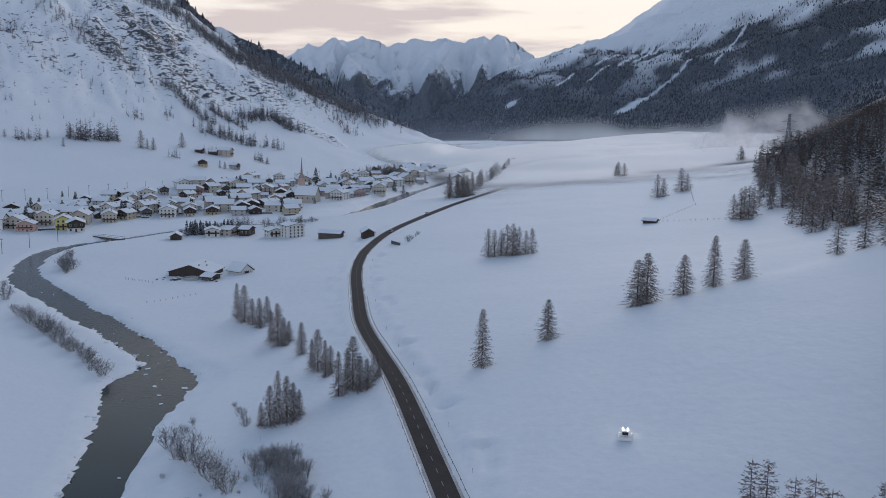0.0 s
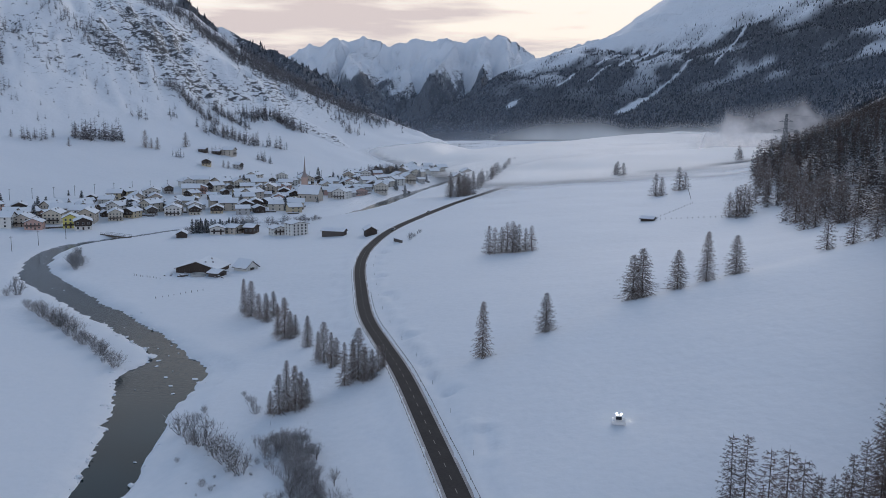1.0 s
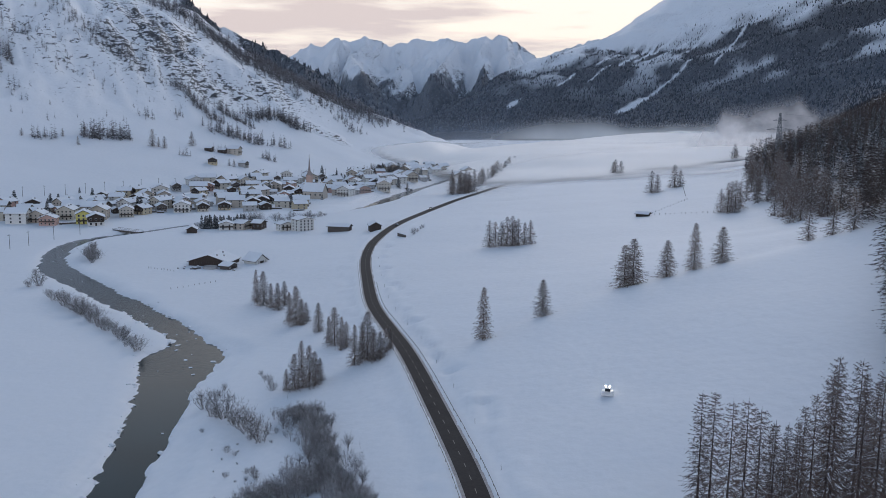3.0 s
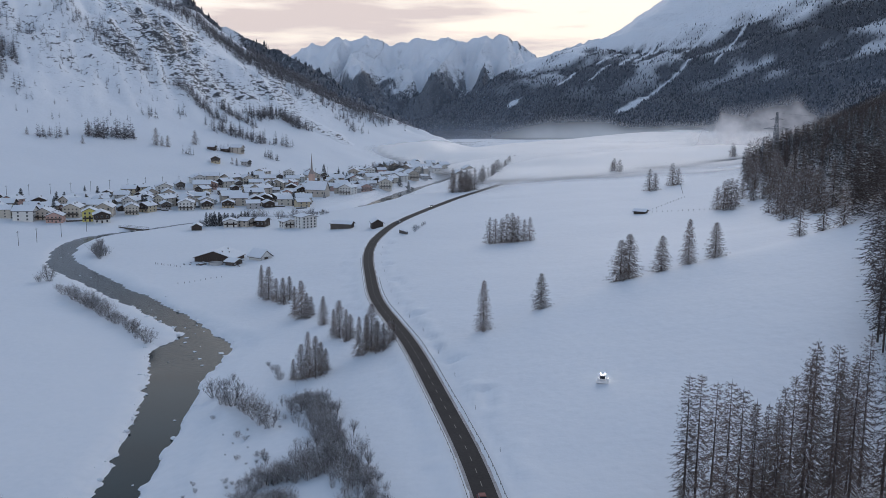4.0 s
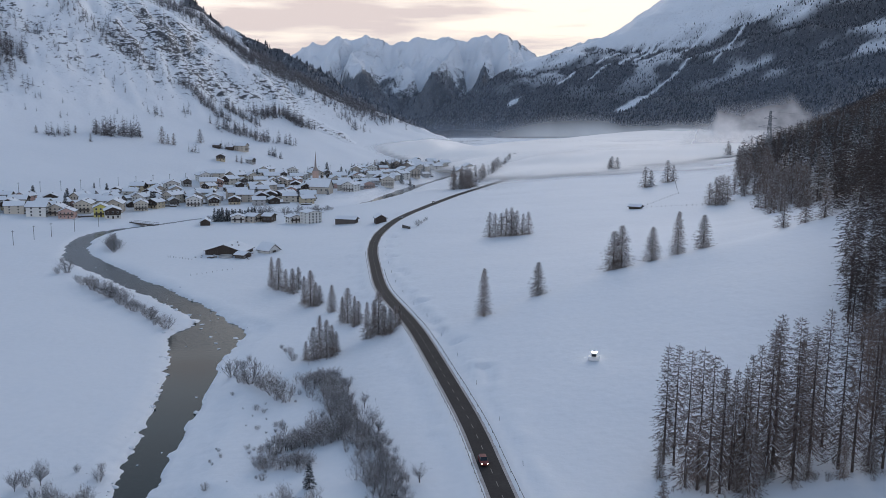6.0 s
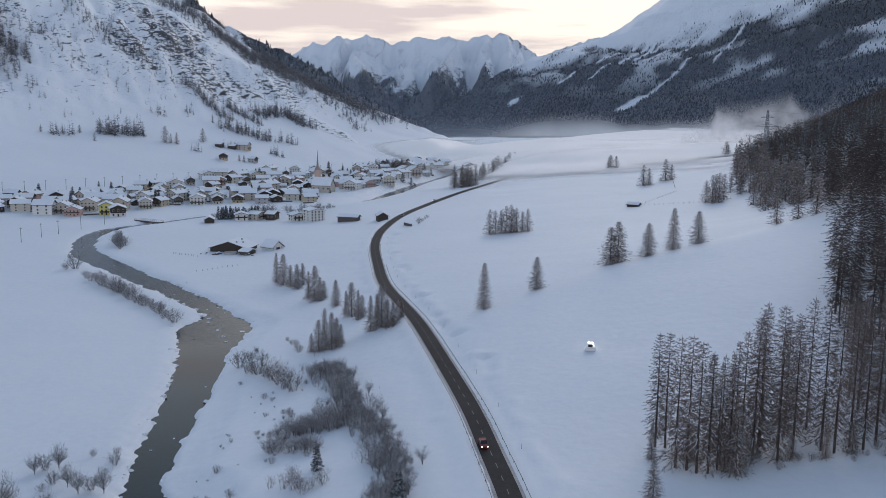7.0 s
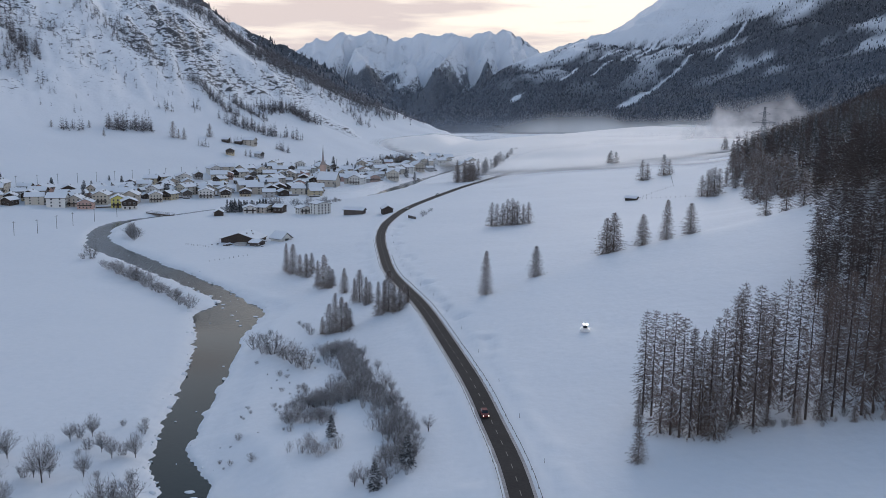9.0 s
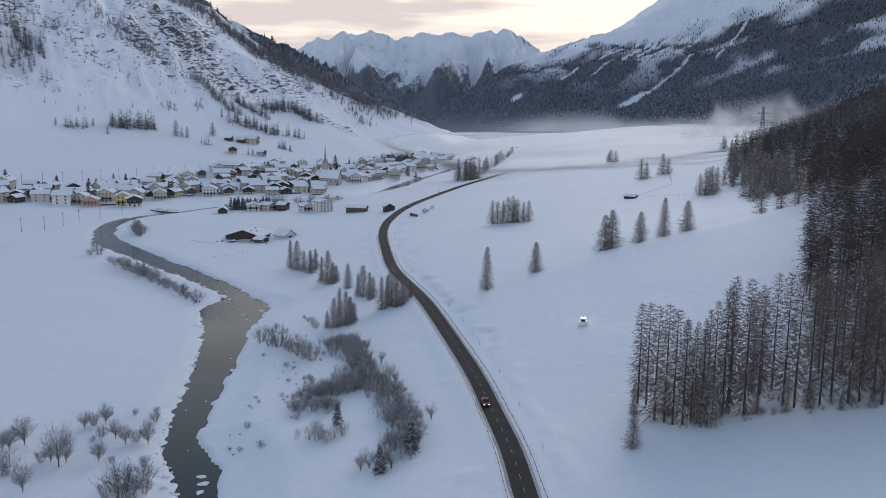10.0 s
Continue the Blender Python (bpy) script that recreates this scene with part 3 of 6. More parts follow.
RANGE_WOODS = []
backdrop = tagged(new("backdrop_range", range_mesh("backdrop_range", [-1700, 120, -978, 253, -888, 318, -796, 368, -749, 356, -658, 402, -611, 380, -520, 408, -397, 366, -274, 397, -205, 384, -123, 404,
    -35, 380, 8, 403, 40, 408, 90, 409, 136, 426, 218, 378, 302, 318, 456, 187, 900, 60], 4500, 640, -20, 101, [(-900, -820, 150, 0.9), (-650, -590, 120, 0.8), (-530, -440, 150, 1.0), (-400, -330, 70, 0.5), (-140, -150, 190, 1.0), (20, 90, 120, 0.85), (140, 260, 120, 0.8), (420, 520, 160, 0.9)])),
    "snow-covered alpine peaks with wooded lower spurs", "mountain range", kind="structure")
backdrop_2 = tagged(new("backdrop_ridge", range_mesh("backdrop_ridge", [-1700, 900, -1100, 560, -863, 399, -751, 314, -655, 268, -574, 229, -510, 198, -412, 143, -315, 88, -249, 60, -120, -20], 2650, 420, -20, 131, [(-1100, -1000, 200, 0.9), (-800, -720, 130, 0.9), (-620, -560, 100, 0.9), (-470, -420, 90, 0.9), (-340, -300, 70, 0.9)], 7, 0.34)),
    "farther snowy ridge with wooded flank behind the village mountain", "mountain ridge", kind="structure")
backdrop_3 = tagged(new("backdrop_dome", range_mesh("backdrop_dome", [100, 220, 273, 302, 428, 354, 582, 412, 694, 440, 764, 452, 1300, 560], 4700, 320, -20, 151, [(300, 280, 200, 0.8), (700, 680, 220, 0.8), (1100, 1080, 220, 0.8)], 9, 0.2)),
    "smooth snowy summit behind the wooded mountain", "mountain", kind="structure")

# ---- trees ----
def blades(rng, p, q, width):
    """Thin three-cornered slivers from p to q; p, q: n x 3."""
    n = len(p)
    d = q - p
    side = np.cross(d, rng.normal(size=(n, 3)))
    side /= np.linalg.norm(side, axis=1)[:, None] + 1e-9
    v = np.stack([p - side * width[:, None] / 2, p + side * width[:, None] / 2, q], 1).reshape(-1, 3)
    return v, np.arange(3 * n).reshape(-1, 3)


def laid(p, q, width):
    """Slivers from p to q that lie flat, as snow on a limb."""
    d = q - p
    side = np.stack([-d[:, 1], d[:, 0], np.zeros(len(d))], 1)
    side /= np.linalg.norm(side, axis=1)[:, None] + 1e-9
    v = np.stack([p - side * width[:, None] / 2, p + side * width[:, None] / 2, q], 1).reshape(-1, 3)
    return v, np.arange(3 * len(p)).reshape(-1, 3)


def conifer(seed, height, radius, bare=0.08, whorls=34, per=6, twigs=12, droop=0.25, dense=1.0, slim=0.85, thick=0.09, snow=0.6):
    """Arrays of a conifer's crown: whorls of limbs with hanging side twigs, and snow lying along the limbs (face index 1)."""
    rng = np.random.default_rng(seed)
    step = (0.985 - bare) / whorls
    t = np.repeat(bare + step * (np.arange(whorls) + 0.3), per)
    n = len(t)
    loose = 0.32 if whorls > 20 else 0.75
    t = np.clip(t + rng.uniform(-loose, loose, n) * step, bare, 0.985)
    az = np.tile(np.arange(per) * 2 * np.pi / per, whorls) + np.repeat(rng.uniform(0, 2 * np.pi, whorls), per) + rng.uniform(-0.35, 0.35, n)
    spread = np.clip((1 - t) / (1 - bare), 0, 1) ** slim
    low = smooth(bare - 0.02, bare + 0.12, t) * 0.35 + 0.65
    length = radius * spread * low * rng.uniform(0.66, 1.08, n) + 0.22
    length *= np.clip(1 + 0.10 * np.sin(az * 2 + seed) + 0.10 * np.sin(5 * t * np.pi + az), 0.7, 1.3)
    up = 0.45 * (t - 0.5) - droop * (1 - t) + rng.normal(0, 0.07, n)
    dirh = np.stack([np.cos(az), np.sin(az), np.zeros(n)], 1)
    zero = np.zeros(n)
    p0 = np.stack([zero, zero, t * height], 1)
    p1 = p0 + dirh * (length * 0.55)[:, None] + np.stack([zero, zero, length * 0.55 * up], 1)
    p2 = p0 + dirh * length[:, None] + np.stack([zero, zero, length * (up + 0.12)], 1)
    w = thick * (0.5 + spread)
    vs, fs, ms, o = [], [], [], 0

    def put(pair, mat):
        nonlocal o
        vs.append(pair[0])
        fs.append(pair[1] + o)
        ms.append(np.full(len(pair[1]), mat))
        o += len(pair[0])

    # limbs: two tapered slivers set crosswise on the inner half, one on the outer
    for a, b, k in ((p0, p1 + 0.15 * (p2 - p1), 1.0), (p1, p2, 0.75), (p0, p1, 0.9)):
        put(blades(rng, a, b, w * k), 0)
    for k in range(twigs):
        s = rng.uniform(0.15, 1.0, n)
        base = np.where((s < 0.55)[:, None], p0 + (p1 - p0) * (s / 0.55)[:, None], p1 + (p2 - p1) * ((s - 0.55) / 0.45)[:, None])
        sidew = np.stack([-dirh[:, 1], dirh[:, 0], zero], 1) * rng.choice([-1, 1], n)[:, None]
        reach = (0.20 + 0.24 * length * (1.15 - s)) * rng.uniform(0.5, 1.25, n) * dense
        tip = base + (sidew * 0.75 + dirh * 0.55) * reach[:, None] + np.stack([zero, zero, -reach * rng.uniform(0.1, 0.8, n)], 1)
        put(blades(rng, base, tip, (0.09 + 0.06 * reach) * thick / 0.09), 0)
    top = np.array([[0, 0, height * 0.97]]), np.array([[0, 0, height * 1.015]])
    put(blades(rng, *top, np.array([0.12])), 0)
    c = rng.random(n) < snow
    lift = np.array([0, 0, 0.5 * thick])
    put(laid((p0 + 0.25 * (p1 - p0) + lift)[c], (p1 + 0.7 * (p2 - p1) + lift)[c], (1.5 * w + 0.02)[c]), 1)
    return np.vstack(vs), np.vstack(fs), np.concatenate(ms)


def trunk_mesh(seed, height, r, name="trunk"):
    rng = np.random.default_rng(seed)
    b = Build()
    zs = [-0.6, 0.4, 0.3 * height, 0.65 * height, 0.99 * height]
    rs = [r * 1.25, r, r * 0.75, r * 0.42, 0.03]
    off = rng.normal(0, height * 0.0025, (5, 2)) * [[0], [0], [1], [1], [1]]
    ring = [(math.cos(k * math.pi / 3.5), math.sin(k * math.pi / 3.5)) for k in range(7)]
    v = [(off[i, 0] + rs[i] * c, off[i, 1] + rs[i] * s, zs[i]) for i in range(5) for c, s in ring]
    f = [(7 * i + k, 7 * i + (k + 1) % 7, 7 * i + 7 + (k + 1) % 7, 7 * i + 7 + k) for i in range(4) for k in range(7)]
    return b.add(v, f).mesh(name, BARK, True)


PROTO = {}


def plant(kind, x, y, h, turn, label, category, group, z=None, wide=1.0):
    """One tree or bush on the ground, from a prototype of its kind."""
    proto, size = PROTO[kind]
    z = float(land(x, y)[0]) if z is None else z
    s = h / size
    m = pose(x, y, z - 0.15, 0, 0, turn) @ Matrix.Diagonal((s * wide, s * wide, s, 1))
    if "used" in proto:
        ob = copy_thing(proto, m)
    else:
        ob = proto
        ob.matrix_basis = m
        ob["used"] = 1
    tagged(ob, label, category, group)
    return ob


def add_proto(kind, name, size, pieces):
    ob = new(name)
    ob.empty_display_size = 0.5
    for pname, me in pieces:
        part(pname, me, ob)
    PROTO[kind] = (ob, size)


def add_conifer(kind, name, size, arrays, trunk, mats):
    v, f, m = arrays
    add_proto(kind, name, size, [("trunk", trunk), ("crown", mesh_of("crown", v, f, mats, False, m))])


for k in range(5):
    add_conifer(("meadow", k), "larch_tree", 14, conifer(11 + k, 14, 4.8 + 0.25 * k, 0.04, 38, 6, 13, 0.34, 1.25, 0.74, 0.085, 0.34), trunk_mesh(k, 14, 0.24), [LARCH, LIMB_SNOW])
for k in range(4):
    add_conifer(("distant", k), "larch_tree", 14, conifer(21 + k, 14, 4.9 + 0.25 * k, 0.05, 26, 5, 8, 0.32, 1.3, 0.66, 0.13, 0.35), trunk_mesh(k + 60, 14, 0.24), [LARCH, LIMB_SNOW])
for k in range(6):
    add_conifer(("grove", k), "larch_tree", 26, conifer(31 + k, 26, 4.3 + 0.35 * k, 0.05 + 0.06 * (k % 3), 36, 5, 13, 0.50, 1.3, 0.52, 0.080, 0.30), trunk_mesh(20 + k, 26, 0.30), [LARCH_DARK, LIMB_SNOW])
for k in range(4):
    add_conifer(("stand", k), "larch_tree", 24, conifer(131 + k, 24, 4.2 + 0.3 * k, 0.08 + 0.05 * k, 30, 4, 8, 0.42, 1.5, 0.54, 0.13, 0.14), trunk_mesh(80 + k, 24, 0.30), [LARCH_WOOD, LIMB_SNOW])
for k in range(2):
    add_conifer(("spruce", k), "spruce_tree", 10, conifer(51 + k, 10, 2.3, 0.03, 20, 6, 8, 0.45, 1.6, 0.9, 0.24, 0.7), trunk_mesh(40 + k, 10, 0.2), [SPRUCE, LIMB_SNOW])


def bush_arrays(seed, height, width, stems, fine, lean=0.75):
    """Arrays of a bare shrub: leaning stems that fork twice into fine frosted twigs."""
    rng = np.random.default_rng(seed)
    az = rng.uniform(0, 2 * np.pi, stems)
    root = np.stack([np.cos(az), np.sin(az), np.zeros(stems)], 1) * (width * 0.18 * rng.uniform(0, 1, stems))[:, None]
    tilt = rng.uniform(0.05, lean, stems)
    tip = root + np.stack([np.cos(az) * tilt * width * 0.5, np.sin(az) * tilt * width * 0.5, height * (1 - 0.45 * tilt ** 1.5) * rng.uniform(0.65, 1, stems)], 1)
    vs, fs, o = [], [], 0

    def put(a, b, w):
        nonlocal o
        v, f = blades(rng, a, b, w)
        vs.append(v)
        fs.append(f + o)
        o += len(v)

    thin = height / 5
    put(root, tip, np.full(stems, 0.10 * thin))
    put(root, tip, np.full(stems, 0.08 * thin))
    k = np.repeat(np.arange(stems), fine)
    s = rng.uniform(0.3, 0.95, len(k))[:, None]
    a = root[k] + (tip[k] - root[k]) * s
    out = rng.normal(size=(len(k), 3)) * [0.7, 0.7, 0.35] + [0, 0, 0.55] + 0.5 * (tip[k] - root[k]) / height
    b = a + out * (height * 0.15 * rng.uniform(0.5, 1.2, len(k)))[:, None]
    put(a, b, np.full(len(k), 0.06 * thin))
    k2 = np.repeat(np.arange(len(k)), 3)
    s = rng.uniform(0.3, 1.0, len(k2))[:, None]
    a2 = a[k2] + (b - a)[k2] * s
    b2 = a2 + (rng.normal(size=(len(k2), 3)) * 0.55 + [0, 0, 0.5] + 0.4 * (b - a)[k2] / (height * 0.2)) * (height * 0.11 * rng.uniform(0.6, 1.3, len(k2)))[:, None]
    put(a2, b2, np.full(len(k2), 0.062 * thin))
    return np.vstack(vs), np.vstack(fs)


def fan_arrays(seed, height, width, boughs, fine):
    """Arrays of a small bare tree: boughs that fan out from a short stem into a round crown of fine twigs."""
    rng = np.random.default_rng(seed)
    az, el = rng.uniform(0, 2 * np.pi, boughs), np.arcsin(rng.uniform(-0.12, 1.0, boughs))
    stem = np.stack([np.zeros(boughs), np.zeros(boughs), height * rng.uniform(0.10, 0.38, boughs)], 1)
    tip = np.stack([0.5 * width * np.cos(az) * np.cos(el), 0.5 * width * np.sin(az) * np.cos(el), height * (0.50 + 0.45 * np.sin(el))], 1) * rng.uniform(0.84, 1.0, boughs)[:, None]
    vs, fs, o = [], [], 0

    def put(a, b, w):
        nonlocal o
        v, f = blades(rng, a, b, w)
        vs.append(v)
        fs.append(f + o)
        o += len(v)

    put(stem, tip, np.full(boughs, 0.10))
    put(stem, tip, np.full(boughs, 0.08))
    k = np.repeat(np.arange(boughs), fine)
    a = stem[k] + (tip[k] - stem[k]) * rng.uniform(0.3, 1.0, len(k))[:, None]
    way = (tip - stem)[k] / height
    b = a + (rng.normal(size=(len(k), 3)) * [0.5, 0.5, 0.35] + [0, 0, 0.3] + 1.1 * way) * (height * 0.16 * rng.uniform(0.5, 1.2, len(k)))[:, None]
    put(a, b, np.full(len(k), 0.055))
    k2 = np.repeat(np.arange(len(k)), 2)
    a2 = a[k2] + (b - a)[k2] * rng.uniform(0.3, 1.0, len(k2))[:, None]
    b2 = a2 + (rng.normal(size=(len(k2), 3)) * 0.5 + [0, 0, 0.3] + 0.8 * way[k2]) * (height * 0.10 * rng.uniform(0.6, 1.3, len(k2)))[:, None]
    put(a2, b2, np.full(len(k2), 0.05))
    return np.vstack(vs), np.vstack(fs)


def add_bare_tree(kind, seed, height, width, boughs, fine, mat, stems=1):
    v, f = fan_arrays(seed, height, width, boughs, fine)
    b = Build()
    for j in range(stems):
        b.tube((0.2 * j, 0, -0.4), (0.3 * math.cos(2.1 * j + seed), 0.3 * math.sin(2.1 * j + seed), height * 0.55), 0.14, 0.05, 5)
    add_proto(kind, "bare_tree", height, [("trunk", b.mesh("trunk", BARK)), ("crown", mesh_of("crown", v, f, mat))])


for k in range(4):
    v, f = bush_arrays(61 + k, 5, 5.6, 24, 9)
    add_proto(("bush", k), "bush", 5, [("brushwood", mesh_of("brushwood", v, f, FROST_BUSH))])
    v, f = bush_arrays(161 + k, 5, 4.6, 22, 8, 0.8)
    add_proto(("alder", k), "bush", 5, [("brushwood", mesh_of("brushwood", v, f, ALDER))])
for k in range(3):
    add_bare_tree(("birch", k), 71 + k, 7, 5.6 + 0.4 * k, 64, 9, FROST_BUSH)
    add_bare_tree(("sapling", k), 171 + k, 7, 4.4 + 0.5 * k, 34, 8, ALDER, 2)

rng = random.Random(5)
LONE = "bare brown larch dusted with snow, standing in the open meadow"
MEADOW = [(4.2, 224.7, 14.9), (21.5, 238.0, 11.0), (48.3, 258.3, 13.5), (50.8, 258.0, 14.8), (61.6, 260.6, 11.9), (71.2, 265.2, 14.3), (80.5, 267.8, 15.3)]
for i, (x, y, h) in enumerate(MEADOW):
    plant(("meadow", i % 5), x, y, h, 70 * i, LONE, "larch tree", "trees on the meadow", wide=(0.8 if i == 0 else 1.08))
CLUSTER = [(9.1, 402.3, 12.9), (11.8, 400.4, 12.3), (17.2, 400.2, 14.1), (19.7, 398.8, 14.5), (22.4, 398.9, 14.0), (25.5, 401.0, 12.3), (28.2, 401.2, 11.5), (14.9, 403, 11.5), (20.9, 404, 13)]
for i, (x, y, h) in enumerate(CLUSTER):
    plant(("distant", i % 4), x, y, h, 50 * i, "bare larch in a small clump on the snowfield", "larch tree", "clump of larches", wide=0.95)
MISTY = [(118.0, 576.7, 16.1), (121.9, 576.9, 13.9), (136.9, 595.3, 15.8), (141.8, 599.1, 11.4), (118.8, 745.0, 13.2), (123.8, 736.7, 14.9), (121, 748, 14), (243.7, 832.9, 15.7), (247, 838, 13), (367.7, 1367.0, 10)]
for i, (x, y, h) in enumerate(MISTY):
    plant(("distant", i % 4), x, y, h, 80 * i, "bare larch standing in thin ground fog", "larch tree", "larches in the fog", wide=1.15)
ROW = [(-83.8, 327.4, 12.4), (-79.3, 320.0, 12.9), (-75.1, 314.6, 12.3), (-71.4, 309.7, 12.5), (-70.5, 317.4, 9.9), (-62.9, 288.8, 10.3), (-59.2, 281.9, 13.2),
       (-57.0, 280.5, 11.9), (-56.3, 285.1, 8.3), (-49.0, 267.2, 10.4), (-42.7, 248.9, 8.1), (-40.2, 244.0, 11.4), (-37.0, 237.1, 13.1), (-36.1, 239.6, 9.4),
       (-30.8, 218.1, 12.1), (-29.2, 222.8, 10.2), (-27.6, 220.9, 13.2), (-25.8, 220.0, 11.5), (-24.0, 220.1, 9.3), (-22.8, 224.2, 7.3), (-21.7, 225.3, 5.9)]
for i, (x, y, h) in enumerate(ROW):
    plant(("meadow", (3 * i) % 5), x, y, h, 47 * i, "bare brown larch in a row beside the road", "larch tree", "larches beside the road", wide=(0.55 if i in (12, 14) else 0.84))
SOUTH = [(-47.0, 205.5, 7.4), (-44.7, 204.6, 9.4), (-43.0, 205.7, 12.1), (-40.9, 205.4, 11.8), (-39.6, 206.5, 10.8), (-38.7, 209.0, 8.2)]
for i, (x, y, h) in enumerate(SOUTH):
    plant(("meadow", (2 * i + 1) % 5), x, y, h, 31 * i, "bare larch at the head of the alder thicket", "larch tree", "larches by the thicket", wide=0.8)
GROVE = [(31.3, 91.7, 7.9), (35.9, 113.4, 21.5), (37.6, 112.5, 21.7), (37.7, 103.8, 23.5), (39.4, 102.4, 23.9), (40.8, 100.9, 23.1), (42.7, 100.5, 21.3), (44.6, 101.6, 21.4),
         (46.8, 102.2, 20.9), (47.3, 99.7, 12.9), (51.5, 104.0, 26.4), (54.4, 109.3, 27.8), (55.2, 101.7, 27.9), (60.0, 112.7, 25.1), (61.7, 112.3, 23.7), (64.8, 114.5, 25.9),
         (64.2, 105.3, 27.7), (66.0, 103.9, 28.7), (69.4, 105.6, 30.1), (71.2, 104.1, 28.7), (73.9, 105.3, 31.2), (76.6, 103.4, 29.7), (78.9, 103.6, 30.9), (81.3, 102.7, 32), (82.2, 100.7, 30.4),
         (49.6, 104.5, 26.5), (48.4, 105.2, 24.2), (53.2, 106.5, 26.3), (57.2, 108, 26.5), (58.6, 104, 26.8), (45.6, 103.6, 22.6), (47.4, 104.8, 22.2), (43.4, 103.2, 22.6)]
for i, (x, y, h) in enumerate(GROVE):
    h = h * 1.06 if h > 15 else h
    kind = ("meadow", 2) if h < 15 else ("grove", i % 6)
    plant(kind, x, y, h, 83 * i, "young snow-dusted larch at the grove's edge" if h < 15 else "tall bare larch with a dark trunk in a dense grove", "larch tree", "larch grove", wide=0.9 if h < 15 else 0.88)
EDGE = [(111.2, 278.6, 13.5), (117.4, 274.6, 15), (121.9, 269.5, 14), (130.2, 441.4, 14.9), (132.4, 436.5, 18.0), (137.7, 446.4, 16.7), (134, 449, 15), (128, 446, 12)]
for i, (x, y, h) in enumerate(EDGE):
    plant(("distant", i % 4), x, y, h, 61 * i, "bare larch at the lower edge of the hillside wood", "larch tree", "larches at the wood's edge")
# the near part of the hillside wood, tree by tree
near_wood = []
for _ in range(9000):
    y = rng.uniform(104, 330)
    lo = np.interp(y, [100, 120, 143, 188, 231, 262, 290, 330], [84, 72, 82, 97, 113, 126, 132, 140])
    x = rng.uniform(lo, lo + 80)
    if any((x - a) ** 2 + (y - b) ** 2 < 4.4 ** 2 for a, b in near_wood):
        continue
    near_wood.append((x, y))
    if len(near_wood) >= 330:
        break
behind = [(x, y) for x, y in near_wood if y > 180]
near_wood = [(x, y) for x, y in near_wood if y <= 180]
for i, (x, y) in enumerate(near_wood):
    fir = rng.random() < 0.2 and y > 150
    h = rng.uniform(9, 15) if fir else rng.uniform(19, 27)
    plant(("spruce", i % 2) if fir else (("grove", i % 6) if y < 150 else ("stand", i % 4)), x, y, h, rng.uniform(0, 360),
          "frosted green spruce among the larches" if fir else "tall bare larch in the hillside wood", "spruce tree" if fir else "larch tree", "hillside wood")

for i in range(64):
    y = 330 + 3.9 * i + rng.uniform(-2, 2)
    x = float(wood_edge(y)) + rng.uniform(2, 24)
    if 395 < y < 440 and x < wood_edge(y) + 14:
        continue
    plant(("distant", i % 4), x, y, rng.uniform(13, 20), 67 * i, "bare larch along the lower edge of the wood", "larch tree", "larches at the wood's edge", wide=0.85)
# ---- bushes ----
BANK = [(-183.7, 354.4, 7.0), (-169.0, 332.0, 3.9), (-162.6, 327.6, 3.4), (-149.6, 309.3, 4.9), (-143.1, 303.9, 5.2), (-137.9, 301.0, 4.7), (-129.4, 290.6, 3.8), (-123.0, 282.1, 3.3),
        (-116.5, 273.1, 3.2), (-112.0, 266.7, 3.5), (-105.7, 255.7, 2.7), (-186.7, 416.6, 4.8), (-188.5, 420, 4.6), (-184.5, 411, 4.4), (-190, 425, 4.8), (-192, 429, 4.5), (-186, 421, 4.0), (-203.0, 457.6, 4.4), (-201, 453, 4.6), (-205, 461, 3.9), (-195.3, 432.0, 4.5), (-197, 437, 4.4), (-146.5, 306.5, 4.8), (-140.5, 302.6, 4.9),
        (-133.5, 295.5, 4.3), (-126, 286.5, 3.6), (-119.5, 277.6, 3.3), (-156, 318, 3.6), (-190, 422, 5), (-187, 352, 5), (-198, 380, 4.6)]
for k in range(26):
    t = k / 25
    BANK.append((-164 + 59 * t + rng.uniform(-1.5, 1.5), 327 - 70 * t ** 1.05 + rng.uniform(-1.5, 1.5), 4.6 - 1.6 * abs(t - 0.3) + rng.uniform(-0.8, 0.5)))
for i, (x, y, h) in enumerate(BANK):
    plant(("bush", i % 4), x, y, h, 57 * i, "frosted leafless bush on the river bank", "bush", "bank bushes", wide=1.15)
FLAT = [(-102.5, 108.0, 3.8), (-101.3, 108.6, 4.1), (-99.8, 112.2, 4.9), (-91.2, 102.8, 3.1), (-89.4, 102.9, 4.3), (-86.5, 100.5, 7.1), (-86.1, 103.0, 5.0), (-96.0, 95.1, 3.6), (-94.9, 96.1, 3.6),
        (-87.9, 87.8, 5.9), (-90.8, 123.1, 4.1), (-89.7, 125.2, 3.5), (-87.1, 126.3, 5.3), (-79.2, 103.3, 4.7), (-76.0, 102.4, 2.5), (-85.5, 114.7, 1.8), (-84.8, 118.2, 1.9), (-81.0, 116.9, 3.7),
        (-77.4, 113.5, 5.0), (-75.9, 115.5, 3.3), (-72.9, 115.2, 4.2), (-82.5, 133.1, 2.3), (-77.6, 133.2, 3.1), (-76.5, 129.9, 2.8), (-67.2, 84.1, 4.4), (-65.4, 85.2, 5.0), (-64.2, 88.8, 4.6), (-68.8, 102.3, 2.7), (-68.5, 88, 4.6), (-66.5, 91, 4.2), (-63.8, 82, 4.6), (-70, 85, 3.8), (-65.5, 94.5, 3.2)]
